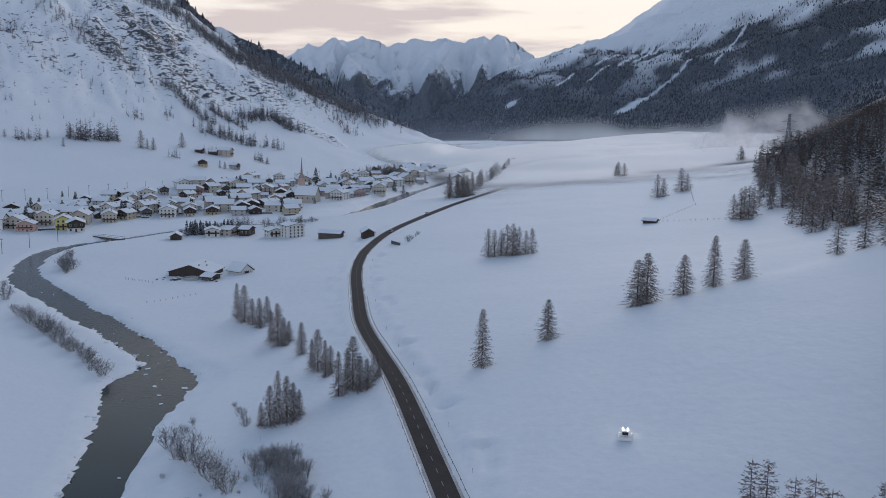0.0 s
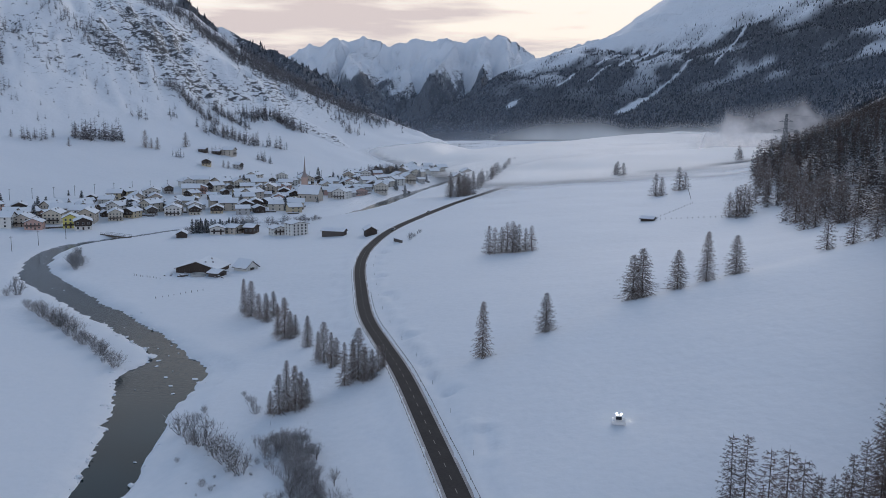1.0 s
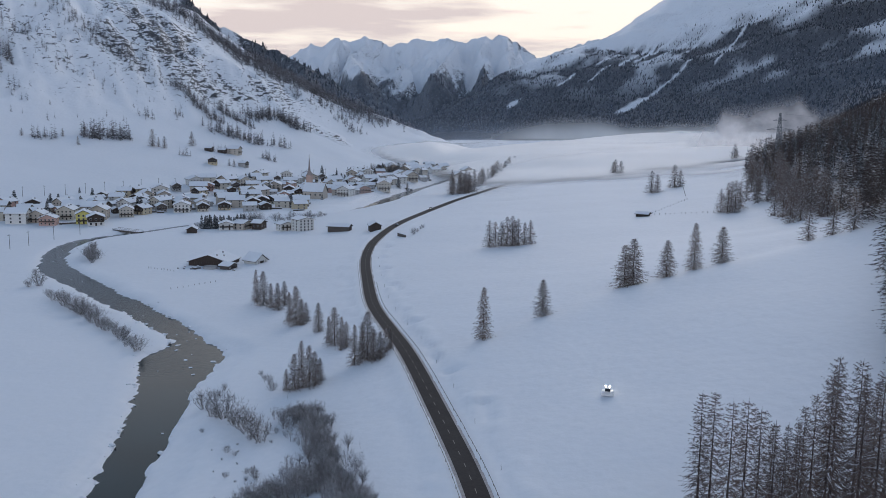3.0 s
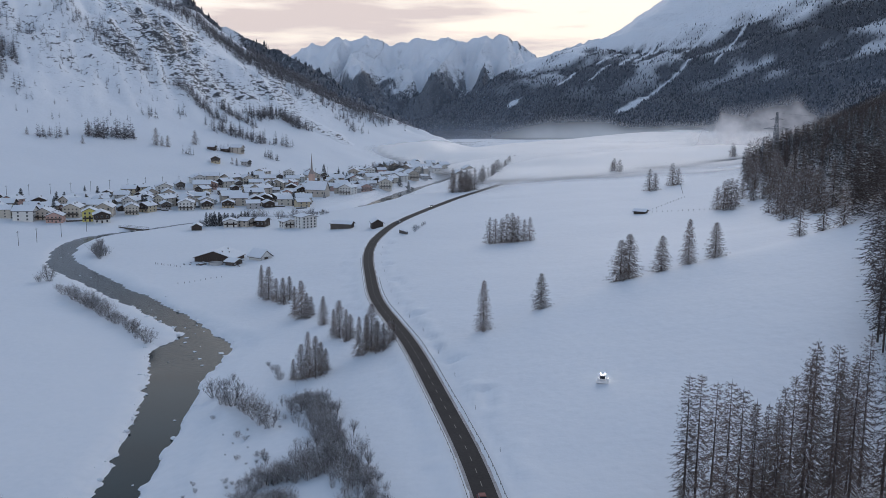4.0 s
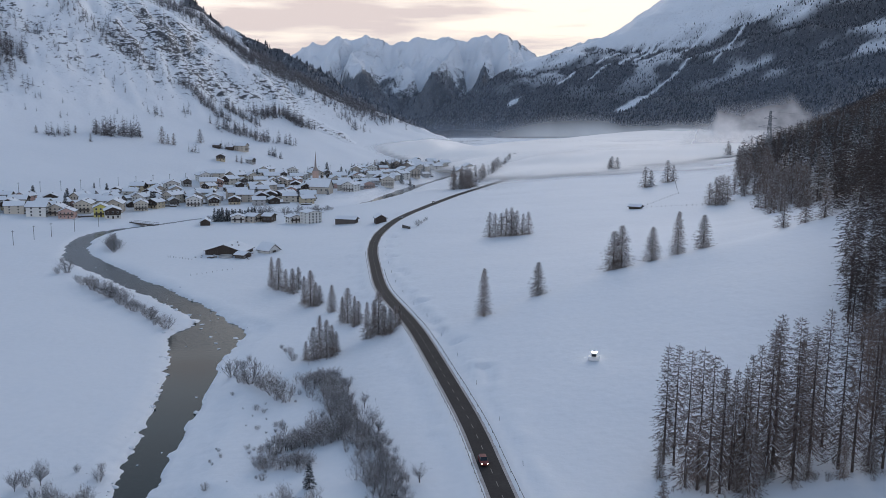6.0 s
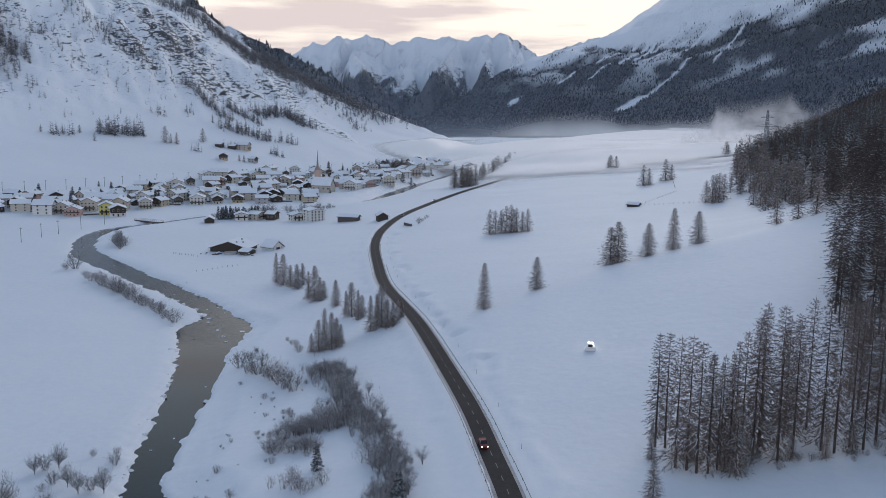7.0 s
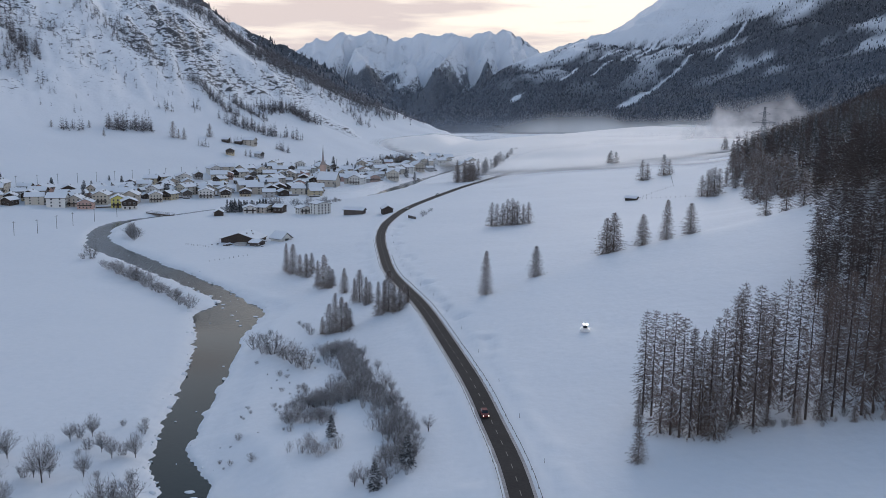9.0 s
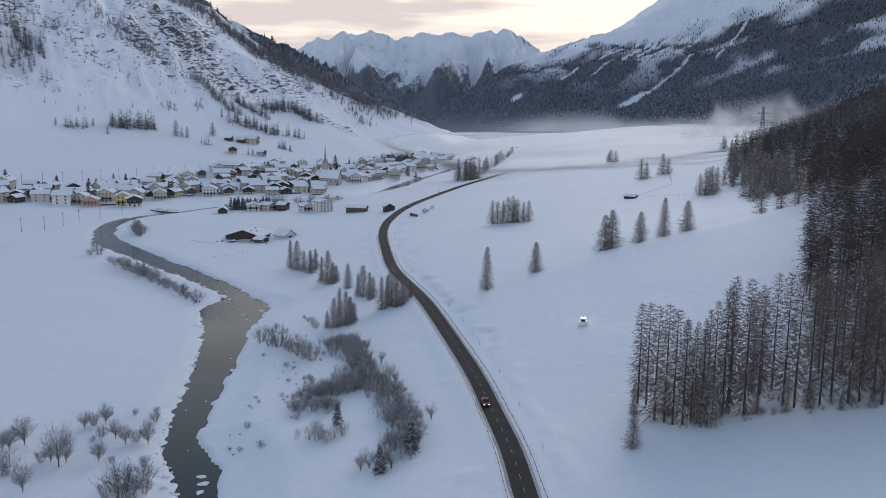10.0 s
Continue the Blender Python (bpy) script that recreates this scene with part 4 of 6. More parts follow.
for i, (x, y, h) in enumerate(FLAT):
    tall = h > 3.6 and not 24 <= i <= 32
    plant(("birch", i % 3) if tall else ("bush", i % 4), x, y, (1.42 if tall else 1.1) * h, 77 * i, "small leafless tree white with frost on the river flat" if tall else "low frosted bush in deep snow", "bare tree" if tall else "bush", "growth on the river flat", wide=0.88 if tall else 1.0)
PATCH = [(-67.6, 201.7, 5.6), (-66.1, 207.9, 5.3), (-64.9, 212.6, 4.2), (-63.1, 192.3, 5.4), (-58.9, 189.0, 6.7), (-55.3, 184.2, 7.0), (-51.9, 180.3, 6.9), (-48.4, 174.9, 6.7), (-45.5, 170.5, 5.6),
         (-62.3, 182.2, 2.4), (-57.4, 222.6, 3.2), (-53.2, 212.3, 4.2), (-51.0, 206.3, 2.6), (-61, 190.5, 6), (-57, 186.5, 6.8), (-53.5, 182, 6.8), (-50, 177.5, 6.6), (-55.5, 218, 3)]
for i, (x, y, h) in enumerate(PATCH):
    plant(("bush", i % 4), x, y, 0.74 * h, 41 * i, "frosted leafless alder bush in the snow", "bush", "alder patch", wide=1.05)
# the alder thicket: shrubs in a bent band
THICKET = [(-42, 188, -37, 178, 20), (-38, 182, -30, 160, 56), (-31, 162, -22, 135, 66), (-22, 137, -15, 114, 54), (-15, 116, -12.5, 98, 30), (-15, 104, -18, 89, 20), (-41, 137, -31, 142, 44), (-40, 130, -33, 127, 24), (-36, 147, -29, 147, 20), (-32, 143, -25, 141, 18), (-36, 110, -28, 108, 12)]
n = 0
brush = []
for x0, y0, x1, y1, count in THICKET:
    for k in range(count * 2):
        t = rng.random()
        x, y = x0 + (x1 - x0) * t + rng.gauss(0, 1.9), y0 + (y1 - y0) * t + rng.gauss(0, 1.9)
        if n >= 300 or k % 2:
            if k % 3 == 0:
                continue
            brush.append((x, y, rng.uniform(2.2, 4.2), rng.uniform(0, 6.3)))
            continue
        tall = rng.random() < 0.75
        plant(("sapling", n % 3) if tall else ("alder", n % 4), x, y, rng.uniform(3.6, 7.0) if tall else rng.uniform(2.4, 3.8), rng.uniform(0, 360),
              "leafless alder stem in a dense thicket" if tall else "leafless alder shrub in a dense thicket", "bare tree" if tall else "bush", "alder thicket")
        n += 1
for i in range(46):
    x, y = rng.uniform(-56, -40), rng.uniform(108, 175)
    plant(("bush", i % 4), x, y, rng.uniform(0.6, 1.5), 40 * i, "small tuft of frosted twigs sticking out of the snow", "bush", "twigs in the snow")
for i, (x, y, h) in enumerate([(-30.1, 116.5, 6.0), (-12.2, 97, 8.5), (-17.6, 88.5, 6.5)]):
    plant(("spruce", i % 2), x, y, 0.72 * h, 90 * i, "small spruce laden with snow in the thicket", "spruce tree", "spruces in the thicket", wide=1.4)


# ---- far woods, as one mass each ----
def wood_mass(name, places, protos, mats, label, wide=1.0):
    """Many far trees in one mesh. places: x, y, z, height, turn; a prototype: vertices, faces, face materials."""
    vs, fs, ms, o = [], [], [], 0
    places = np.asarray(places)
    which = np.arange(len(places)) % len(protos)
    for k, (v, f, m) in enumerate(protos):
        p = places[which == k]
        c, s = np.cos(p[:, 4])[:, None], np.sin(p[:, 4])[:, None]
        h = p[:, 3][:, None]
        x, y, z = v[None, :, 0] * h * wide, v[None, :, 1] * h * wide, v[None, :, 2] * h
        w = np.stack([x * c - y * s + p[:, 0][:, None], x * s + y * c + p[:, 1][:, None], z + p[:, 2][:, None]], -1)
        vs.append(w.reshape(-1, 3))
        fs.append((f[None] + (np.arange(len(p)) * len(v))[:, None, None]).reshape(-1, 3) + o)
        ms.append(np.tile(m, len(p)))
        o += w.shape[0] * w.shape[1]
    return tagged(new(name, mesh_of(name, np.vstack(vs), np.vstack(fs), mats, False, np.concatenate(ms))), label, "woodland", kind="stuff")


def tier_tree(seed, tiers, width, sides=5):
    """A small far conifer: jagged skirts one over another."""
    r = np.random.default_rng(seed)
    v, f = [], []
    for k in range(tiers):
        z0, z1 = 0.03 + 0.87 * k / tiers, min(1.0, 0.05 + 0.85 * (k + 1.7) / tiers)
        rad = width * (1 - 0.80 * k / tiers)
        o = len(v)
        for i in range(sides):
            a = 2 * math.pi * (i + r.uniform(-0.25, 0.25)) / sides
            q = rad * (r.uniform(1.0, 1.4) if i % 2 else r.uniform(0.35, 0.6))
            v.append((q * math.cos(a), q * math.sin(a), z0 + r.uniform(-0.05, 0.05)))
        v.append((0, 0, z1))
        f += [(o + i, o + (i + 1) % sides, o + sides) for i in range(sides)]
    return np.array(v), np.array(f), np.zeros(len(f), int)


def unit(arrays, size):
    return arrays[0] / size, arrays[1], arrays[2]


nrng = np.random.default_rng(9)
brush = np.array(brush)
brush_protos = []
for k in range(4):
    v, f = bush_arrays(261 + k, 1.0, 1.05, 14, 6, 0.8)
    brush_protos.append((v, f, np.zeros(len(f), int)))
wood_mass("thicket_brush", np.column_stack([brush[:, :2], land(brush[:, 0], brush[:, 1]) - 0.1, brush[:, 2:]]), brush_protos, [ALDER], "dense leafless alder brush filling the thicket")


def stemmed(arrays, top, r):
    """A mid-distance tree with a thin three-sided stem."""
    v = [(r * math.cos(2.1 * i), r * math.sin(2.1 * i), 0.0) for i in range(3)] + [(0, 0, top)]
    f = np.array([(0, 1, 3), (1, 2, 3), (2, 0, 3)]) + len(arrays[0])
    return np.vstack([arrays[0], v]), np.vstack([arrays[1], f]), np.concatenate([arrays[2], [0, 0, 0]])


mid_protos = [stemmed(unit(conifer(81 + k, 22, 4.2, 0.08, 13, 4, 4, 0.38, 1.8, 0.66, 0.24, 0.10), 22), 0.95, 0.012) for k in range(4)]
mid_spruce = [unit(conifer(91 + k, 18, 3.2, 0.03, 11, 5, 2, 0.5, 2.0, 0.9, 0.5, 0.8), 18) for k in range(3)]
back_protos = [unit(conifer(181 + k, 20, 4.6, 0.04, 5, 4, 0, 0.4, 2.4, 0.75, 0.95, 0.2), 20) for k in range(5)]
far_protos = [tier_tree(k, 2, 0.25, 4) for k in range(6)]
slope_protos = [unit(conifer(101 + k, 12, 3.0, 0.03, 8, 4, 0, 0.45, 1.9, 0.8, 0.55, 0.2), 12) for k in range(5)]
stand_protos = [unit(conifer(131 + k, 24, 4.0 + 0.3 * k, 0.06 + 0.05 * k, 24, 4, 6, 0.40, 1.6, 0.54, 0.16, 0.12), 24) for k in range(4)]


def scatter(n, x0, x1, y0, y1):
    return nrng.uniform(x0, x1, n), nrng.uniform(y0, y1, n)


def in_view(x, y):
    """Ground to the side that the flight ever overlooks, with a margin."""
    return x < 0.50 * (y + 80) + 22


x, y = np.array(behind).T
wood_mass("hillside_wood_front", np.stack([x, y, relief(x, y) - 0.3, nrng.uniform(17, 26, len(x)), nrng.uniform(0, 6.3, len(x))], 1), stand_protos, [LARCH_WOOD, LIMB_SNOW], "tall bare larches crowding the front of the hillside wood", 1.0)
x, y = scatter(19000, 80, 900, 235, 1700)
inside = x - wood_edge(y) - 4 + 16 * fbm(x / 45, y / 45, 2, 91)
keep = (inside > 0) & (inside < 150 + 0.16 * y) & ~((y < 332) & (x < wood_edge(y) + 82)) & ~((y < 580) & (inside < 26)) & in_view(x, y)
x, y = x[keep], y[keep]
z = relief(x, y)
pl = np.stack([x, y, z - 0.3, nrng.uniform(13, 22, len(x)), nrng.uniform(0, 6.3, len(x))], 1)
firs = nrng.random(len(x)) < 0.10 + 0.32 * smooth(8, 60, inside[keep]) + 0.35 * smooth(-0.1, 0.5, fbm(x / 60, y / 60, 2, 95))
front = y < 760
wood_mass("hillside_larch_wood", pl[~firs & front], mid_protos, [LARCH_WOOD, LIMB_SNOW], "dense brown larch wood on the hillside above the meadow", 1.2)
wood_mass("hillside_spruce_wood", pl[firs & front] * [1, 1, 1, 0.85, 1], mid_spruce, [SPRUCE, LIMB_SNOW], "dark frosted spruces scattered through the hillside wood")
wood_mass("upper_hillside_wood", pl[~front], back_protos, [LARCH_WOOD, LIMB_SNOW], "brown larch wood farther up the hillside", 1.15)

x, y = scatter(70000, -320, 1700, 1900, 4000)
z = relief(x, y)
keep = (nrng.random(len(x)) < far_wood(x, y, z) * 1.0) & (x < 0.56 * (y + 80) + 60)
x, y, z = x[keep], y[keep], z[keep]
wood_mass("far_mountain_wood", np.stack([x, y, z - 1, nrng.uniform(6, 11, len(x)), nrng.uniform(0, 6.3, len(x))], 1), far_protos, [FAR_WOOD],
          "dark conifer forest covering the mountain across the valley")
spots = np.vstack(RANGE_WOODS[:2])
spots = spots + np.stack([nrng.uniform(-5, 5, len(spots)), nrng.uniform(-5, 5, len(spots)), np.full(len(spots), -2.0)], 1)
wood_mass("far_range_wood", np.column_stack([spots, nrng.uniform(9, 18, len(spots)), nrng.uniform(0, 6.3, len(spots))]), far_protos, [FAR_WOOD],
          "conifer woods on the lower spurs of the far range")

# ---- trees on the village mountain ----
STRIPS = [(-440, 1250, -365, 1270, 44, 330, 9, 14), (-365, 1280, -300, 1282, 50, 380, 9, 14), (-300, 1285, -245, 1285, 50, 380, 9, 14), (-245, 1285, -200, 1290, 50, 360, 9, 14), (-200, 1290, -150, 1312, 40, 260, 8, 13),
          (-150, 1300, -95, 1348, 20, 90, 8, 12), (-500, 915, -470, 868, 22, 110, 12, 18), (-397, 793, -385, 812, 6, 20, 9, 15), (-367, 839, -342, 880, 7, 62, 12, 18), (-346, 1044, -289, 1024, 9, 120, 9, 13),
          (-301, 1057, -264, 1059, 8, 76, 9, 13), (-272, 1085, -243, 1125, 10, 95, 10, 15), (-243, 1125, -207, 1121, 9, 95, 10, 15), (-292, 996, -238, 1002, 12, 95, 9, 14), (-228, 1008, -204, 1014, 5, 15, 9, 15),
          (-288, 869, -278, 871, 4, 8, 6, 10), (-268, 914, -250, 922, 5, 14, 5, 9), (-222, 938, -205, 934, 4, 18, 8, 12), (-188, 1241, -150, 1194, 12, 45, 7, 11), (-357, 937, -342, 952, 5, 7, 8, 12), (-330, 987, -322, 993, 4, 8, 7, 11),
          (-490, 1022, -420, 1025, 22, 110, 6, 11), (-420, 1025, -369, 1028, 18, 80, 6, 11), (-495, 940, -440, 940, 26, 60, 6, 10), (-402, 1128, -396, 1165, 7, 16, 8, 12)]
px, py, ph = [], [], []
for x0, y0, x1, y1, wide, count, h0, h1 in STRIPS:
    t = nrng.random(count)
    px.append(x0 + (x1 - x0) * t + nrng.normal(0, wide * 0.5, count))
    py.append(y0 + (y1 - y0) * t + nrng.normal(0, wide * 0.5, count))
    ph.append(nrng.uniform(0.65 * h0, 1.1 * h1, count))
x, y = scatter(3200, -760, -130, 780, 1330)
d = left_slope(x, y)
keep = nrng.random(len(x)) < smooth(0.0, 0.7, fbm(x / 70, y / 70, 3, 97)) * smooth(170, 230, d) * 0.5
x, y = np.concatenate(px + [x[keep]]), np.concatenate(py + [y[keep]])
h = np.concatenate(ph + [nrng.uniform(4, 9, keep.sum())])
z = relief(x, y)
wood_mass("mountain_side_trees", np.stack([x, y, z - 0.5, h, nrng.uniform(0, 6.3, len(x))], 1), slope_protos, [SLOPE_LARCH, LIMB_SNOW],
          "scattered bare larches on the steep snowy mountainside", 1.1)
for i, (x, y, h) in enumerate([(-364, 813, 9), (-382.5, 823, 9), (-370.6, 844, 12), (-317, 877, 17), (-312, 880, 11), (-306.8, 882, 14), (-290.4, 919, 15), (-405, 790, 7), (-238, 867, 8), (-233, 866, 9)]):
    plant(("distant", i % 4), x, y, h, 44 * i, "dark larch standing alone on the snowy slope", "larch tree", "larches on the slope")
# clump and row of trees in the fog beside the far road
for i in range(14):
    x, y = -13 + 14 * (i % 5) / 4 + rng.uniform(-2, 2), 684 + 7 * (i // 5) + rng.uniform(-3, 3)
    plant(("distant", i % 4), x, y, rng.uniform(15, 20), 77 * i, "bare larch in a dense clump beside the far road", "larch tree", "clump by the far road", wide=0.85)
t = np.linspace(0, 1, 32)
x, y = 2 + 46 * t + nrng.uniform(-3, 3, 32), 715 + 270 * t + nrng.uniform(-5, 5, 32)
wood_mass("tree_row_in_fog", np.stack([x, y, relief(x, y) - 0.3, nrng.uniform(10, 16, 32), nrng.uniform(0, 6.3, 32)], 1), stand_protos, [LARCH, LIMB_SNOW], "row of bare larches fading into the fog", 1.7)

# ---- village ----
PLASTER = [material("plaster_" + n, c, 0.9, vary=0.1, scale=0.8, bump=0.1, bump_scale=6) for n, c in
           (("cream", (0.56, 0.51, 0.43)), ("grey", (0.40, 0.39, 0.38)), ("white", (0.66, 0.64, 0.60)), ("rose", (0.50, 0.33, 0.28)), ("ochre", (0.50, 0.42, 0.29)), ("sand", (0.50, 0.44, 0.37)))]
YELLOW = material("plaster_yellow", (0.62, 0.55, 0.16), 0.9, vary=0.08, scale=0.8)
TIMBER = material("dark_timber", (0.055, 0.040, 0.032), 0.85, vary=0.3, scale=2.0, bump=0.3, bump_scale=8)
GREY_TIMBER = material("weathered_timber", (0.10, 0.085, 0.075), 0.9, vary=0.3, scale=2.0, bump=0.3, bump_scale=8)
PANE = material("dark_window_glass", (0.020, 0.024, 0.030), 0.12, vary=0.1, scale=1)
FRAME = material("window_frame", (0.45, 0.43, 0.40), 0.7, vary=0.1, scale=2)
STEEL = material("galvanised_steel", (0.20, 0.21, 0.22), 0.5, 0.8, vary=0.15, scale=3)
STONE = material("tower_stone", (0.50, 0.35, 0.29), 0.9, vary=0.15, scale=1.0, bump=0.2, bump_scale=4)
COPPER = material("spire_shingles", (0.30, 0.245, 0.225), 0.8, vary=0.2, scale=1.0, bump=0.2, bump_scale=4)

window_mesh = Build().box(-0.62, -0.06, -0.75, 0.62, 0.05, 0.75, 0).box(-0.50, -0.075, -0.63, -0.03, -0.02, 0.63, 1).box(0.03, -0.075, -0.63, 0.50, -0.02, 0.63, 1).mesh("window", [FRAME, PANE])
door_mesh = Build().box(-0.6, -0.06, -1.05, 0.6, 0.05, 1.05, 0).box(-0.48, -0.08, -1.0, 0.48, -0.02, 0.9, 1).mesh("door", [FRAME, TIMBER])
chimney_mesh = Build().box(-0.45, -0.45, -1.2, 0.45, 0.45, 1.3, 0).box(-0.55, -0.55, 1.3, 0.55, 0.55, 1.5, 0).box(-0.5, -0.5, 1.5, 0.5, 0.5, 1.72, 1).mesh("chimney", [PLASTER[1], ROOF_SNOW])


def gable_wall(w, d, h, rise, t=0.35):
    """Four walls with gables, hollow, gable ends towards -y and +y."""
    b = Build()
    b.box(-w / 2, -d / 2, -1.5, -w / 2 + t, d / 2, h)
    b.box(w / 2 - t, -d / 2, -1.5, w / 2, d / 2, h)
    for y0 in (-d / 2, d / 2 - t):
        x0, x1 = -w / 2 + t, w / 2 - t
        cut = rise * t / (w / 2)
        prof = [(x0, -1.5), (x1, -1.5), (x1, h + cut * 0), (0, h + rise), (x0, h + cut * 0)]
        v = [(x, y0, z) for x, z in prof] + [(x, y0 + t, z) for x, z in prof]
        b.add(v, [(0, 1, 2, 3, 4), (9, 8, 7, 6, 5)] + [(i, 5 + i, 5 + (i + 1) % 5, (i + 1) % 5) for i in range(5)])
    return b


def roof_slab(w, d, h, rise, over, gap, thick, inset=0.0):
    """Two sloping slabs meeting at the ridge, with overhang."""
    b = Build()
    k = rise / (w / 2)
    e = w / 2 + over - inset
    z_r, z_e = h + rise + gap, h - k * (over - inset) + gap
    y0, y1 = -d / 2 - over + inset, d / 2 + over - inset
    prof = [(-e, z_e), (0, z_r), (e, z_e), (e, z_e + thick), (0, z_r + thick * 1.15), (-e, z_e + thick)]
    v = [(x, y0, z) for x, z in prof] + [(x, y1, z) for x, z in prof]
    return b.add(v, [(0, 1, 4, 5), (1, 2, 3, 4), (11, 10, 7, 6), (10, 9, 8, 7), (6, 7, 1, 0), (7, 8, 2, 1), (3, 2, 8, 9), (0, 5, 11, 6), (5, 4, 10, 11), (4, 3, 9, 10)])


def house(w, d, h, rise, mat, storeys, columns, upper=None, chimneys=1, name="house", snow=0.45):
    """A village house at the origin: walls, roof boards with snow, windows row by row, door, chimney."""
    ob = new(name)
    wall = part("wall", gable_wall(w, d, h, rise).mesh("wall", mat), ob)
    if upper:
        up = Build().box(-w / 2 - 0.08, -d / 2 - 0.08, h * 0.55, w / 2 + 0.08, -d / 2 - 0.003, h)
        k = [(-w / 2, h), (w / 2, h), (0, h + rise * 0.97)]
        up.add([(x, -d / 2 - 0.08, z) for x, z in k] + [(x, -d / 2 - 0.004, z) for x, z in k], [(0, 1, 2), (5, 4, 3), (0, 3, 4, 1), (1, 4, 5, 2), (2, 5, 3, 0)])
        part("timber_front", up.mesh("timber_front", upper), ob, label="dark timber boarding on the gable")
    roof = part("roof", roof_slab(w, d, h, rise, 0.85, 0.02, 0.26).mesh("roof", TIMBER), ob, label="dark timber roof edge")
    part("roof_snow", roof_slab(w, d, h, rise, 0.85, 0.285, snow, 0.06).mesh("roof_snow", ROOF_SNOW), roof, label="thick snow on the roof")
    step = h / storeys
    for s in range(storeys):
        z = step * (s + 0.55)
        for c in range(columns):
            x = w * ((c + 0.5) / columns - 0.5) * 0.92
            if not (s == 0 and c == columns // 2):
                part("window", window_mesh, ob, pose(x, -d / 2 - (0.14 if upper and z > h * 0.5 else 0.03), z))
        for c in range(2):
            y = d * ((c + 0.5) / 2 - 0.5) * 0.9
            part("window", window_mesh, ob, pose(w / 2 + 0.03, y, z, 0, 0, 90))
            part("window", window_mesh, ob, pose(-w / 2 - 0.03, y, z, 0, 0, -90))
    if storeys > 1 and name == "house":
        bal = Build().box(-w * 0.46, -d / 2 - 1.2, step - 0.15, w * 0.46, -d / 2 - 0.15, step)
        bal.box(-w * 0.46, -d / 2 - 1.2, step + 0.05, w * 0.46, -d / 2 - 1.14, step + 0.75).box(-w * 0.46, -d / 2 - 1.24, step + 0.85, w * 0.46, -d / 2 - 1.12, step + 0.95)
        for k in range(6):
            bal.box(w * (-0.46 + 0.184 * k) - 0.05, -d / 2 - 1.18, step, w * (-0.46 + 0.184 * k) + 0.05, -d / 2 - 1.10, step + 0.9)
        part("balcony", bal.mesh("balcony", TIMBER), ob, label="dark timber balcony")
    part("door", door_mesh, ob, pose(w * ((columns // 2 + 0.5) / columns - 0.5) * 0.92, -d / 2 - 0.03, 1.05))
    for c in range(chimneys):
        part("chimney", chimney_mesh, ob, pose(w * 0.17, d * (0.22 - 0.4 * c), h + rise * 0.75))
    return ob


HOUSES = [house(10, 12, 6.2, 2.6, PLASTER[0], 2, 3, TIMBER), house(12, 13, 7.6, 3.0, PLASTER[2], 3, 4), house(9, 11, 5.8, 2.4, PLASTER[1], 2, 3, GREY_TIMBER), house(11, 14, 7.0, 3.2, PLASTER[5], 3, 3),
          house(13, 12, 6.4, 3.0, PLASTER[3], 2, 4), house(10, 10, 6.0, 2.7, PLASTER[4], 2, 3, TIMBER), house(8, 10, 4.6, 2.2, TIMBER, 1, 2, None, 0), house(12, 16, 8.2, 3.3, PLASTER[0], 3, 4, None, 2)]
HLABEL = ["cream plastered house with dark timber gable and snowy roof", "white three-storey house with a snow-covered roof", "grey house with timber gable under a snowy roof", "sand-coloured tall house with a snowy roof",
          "rose plastered house with a snow-covered roof", "ochre chalet with dark timber gable and snowy roof", "dark timber barn with a snow-covered roof", "large cream village house with a snowy roof"]
built_at = [(-249, 553), (-239, 547)]


def put_house(k, x, y, turn, scale=1.0, broad=1.0):
    ob = HOUSES[k]
    z = float(land(x, y)[0])
    m = pose(x, y, z, 0, 0, turn) @ Matrix.Diagonal((scale * broad, scale * broad, scale, 1))
    if "used" in ob:
        ob = copy_thing(ob, m)
    else:
        ob.matrix_basis = m
        ob["used"] = 1
    tagged(ob, HLABEL[k], "barn" if k == 6 else "house", "village houses")
    built_at.append((x, y))


FRONT = np.array([(-330, 534), (-300, 551), (-262, 548), (-224, 614), (-197, 634), (-136, 650), (-129, 715), (-86, 777), (-56, 824), (-20, 900), (10, 990)], float)
BACK = np.array([(-356, 590), (-330, 606), (-308, 627), (-285, 660), (-262, 689), (-235, 750), (-215, 800), (-180, 850), (-147, 896), (-100, 980), (-58, 1061)], float)
hr = random.Random(21)
for i in range(64):
    for j in range(8):
        s, v = (i + hr.uniform(-0.3, 0.3)) / 63 * 10, j / 7 + hr.uniform(-0.08, 0.08)
        k = int(min(max(s, 0), 9.999))
        f = s - k
        a, b = FRONT[k] * (1 - f) + FRONT[k + 1] * f, BACK[k] * (1 - f) + BACK[k + 1] * f
        x, y = a + (b - a) * v
        if (s < 2.7 and j > 5) or any((x - p) ** 2 + (y - q) ** 2 < 11.9 ** 2 for p, q in built_at) or math.hypot(x + 131, y - 731) < 20:
            continue
        if float(nearest(np.array([x]), np.array([y]), RIVER)[0][0]) < 16:
            continue
        d = b - a
        turn = hr.choice([20, 20, -25, 110]) + hr.uniform(-14, 14)
        put_house(hr.choice([0, 1, 2, 3, 4, 5, 6, 7, 0, 2, 3]), x, y, turn, hr.uniform(0.72, 0.96), hr.uniform(0.98, 1.16))
for x, y, k, turn in ((-252, 859, 5, 12), (-226, 875, 2, 70), (-271, 913, 6, 80), (-258, 917, 6, 85), (-247, 922, 3, 80)):
    put_house(k, x, y, turn, 0.85)

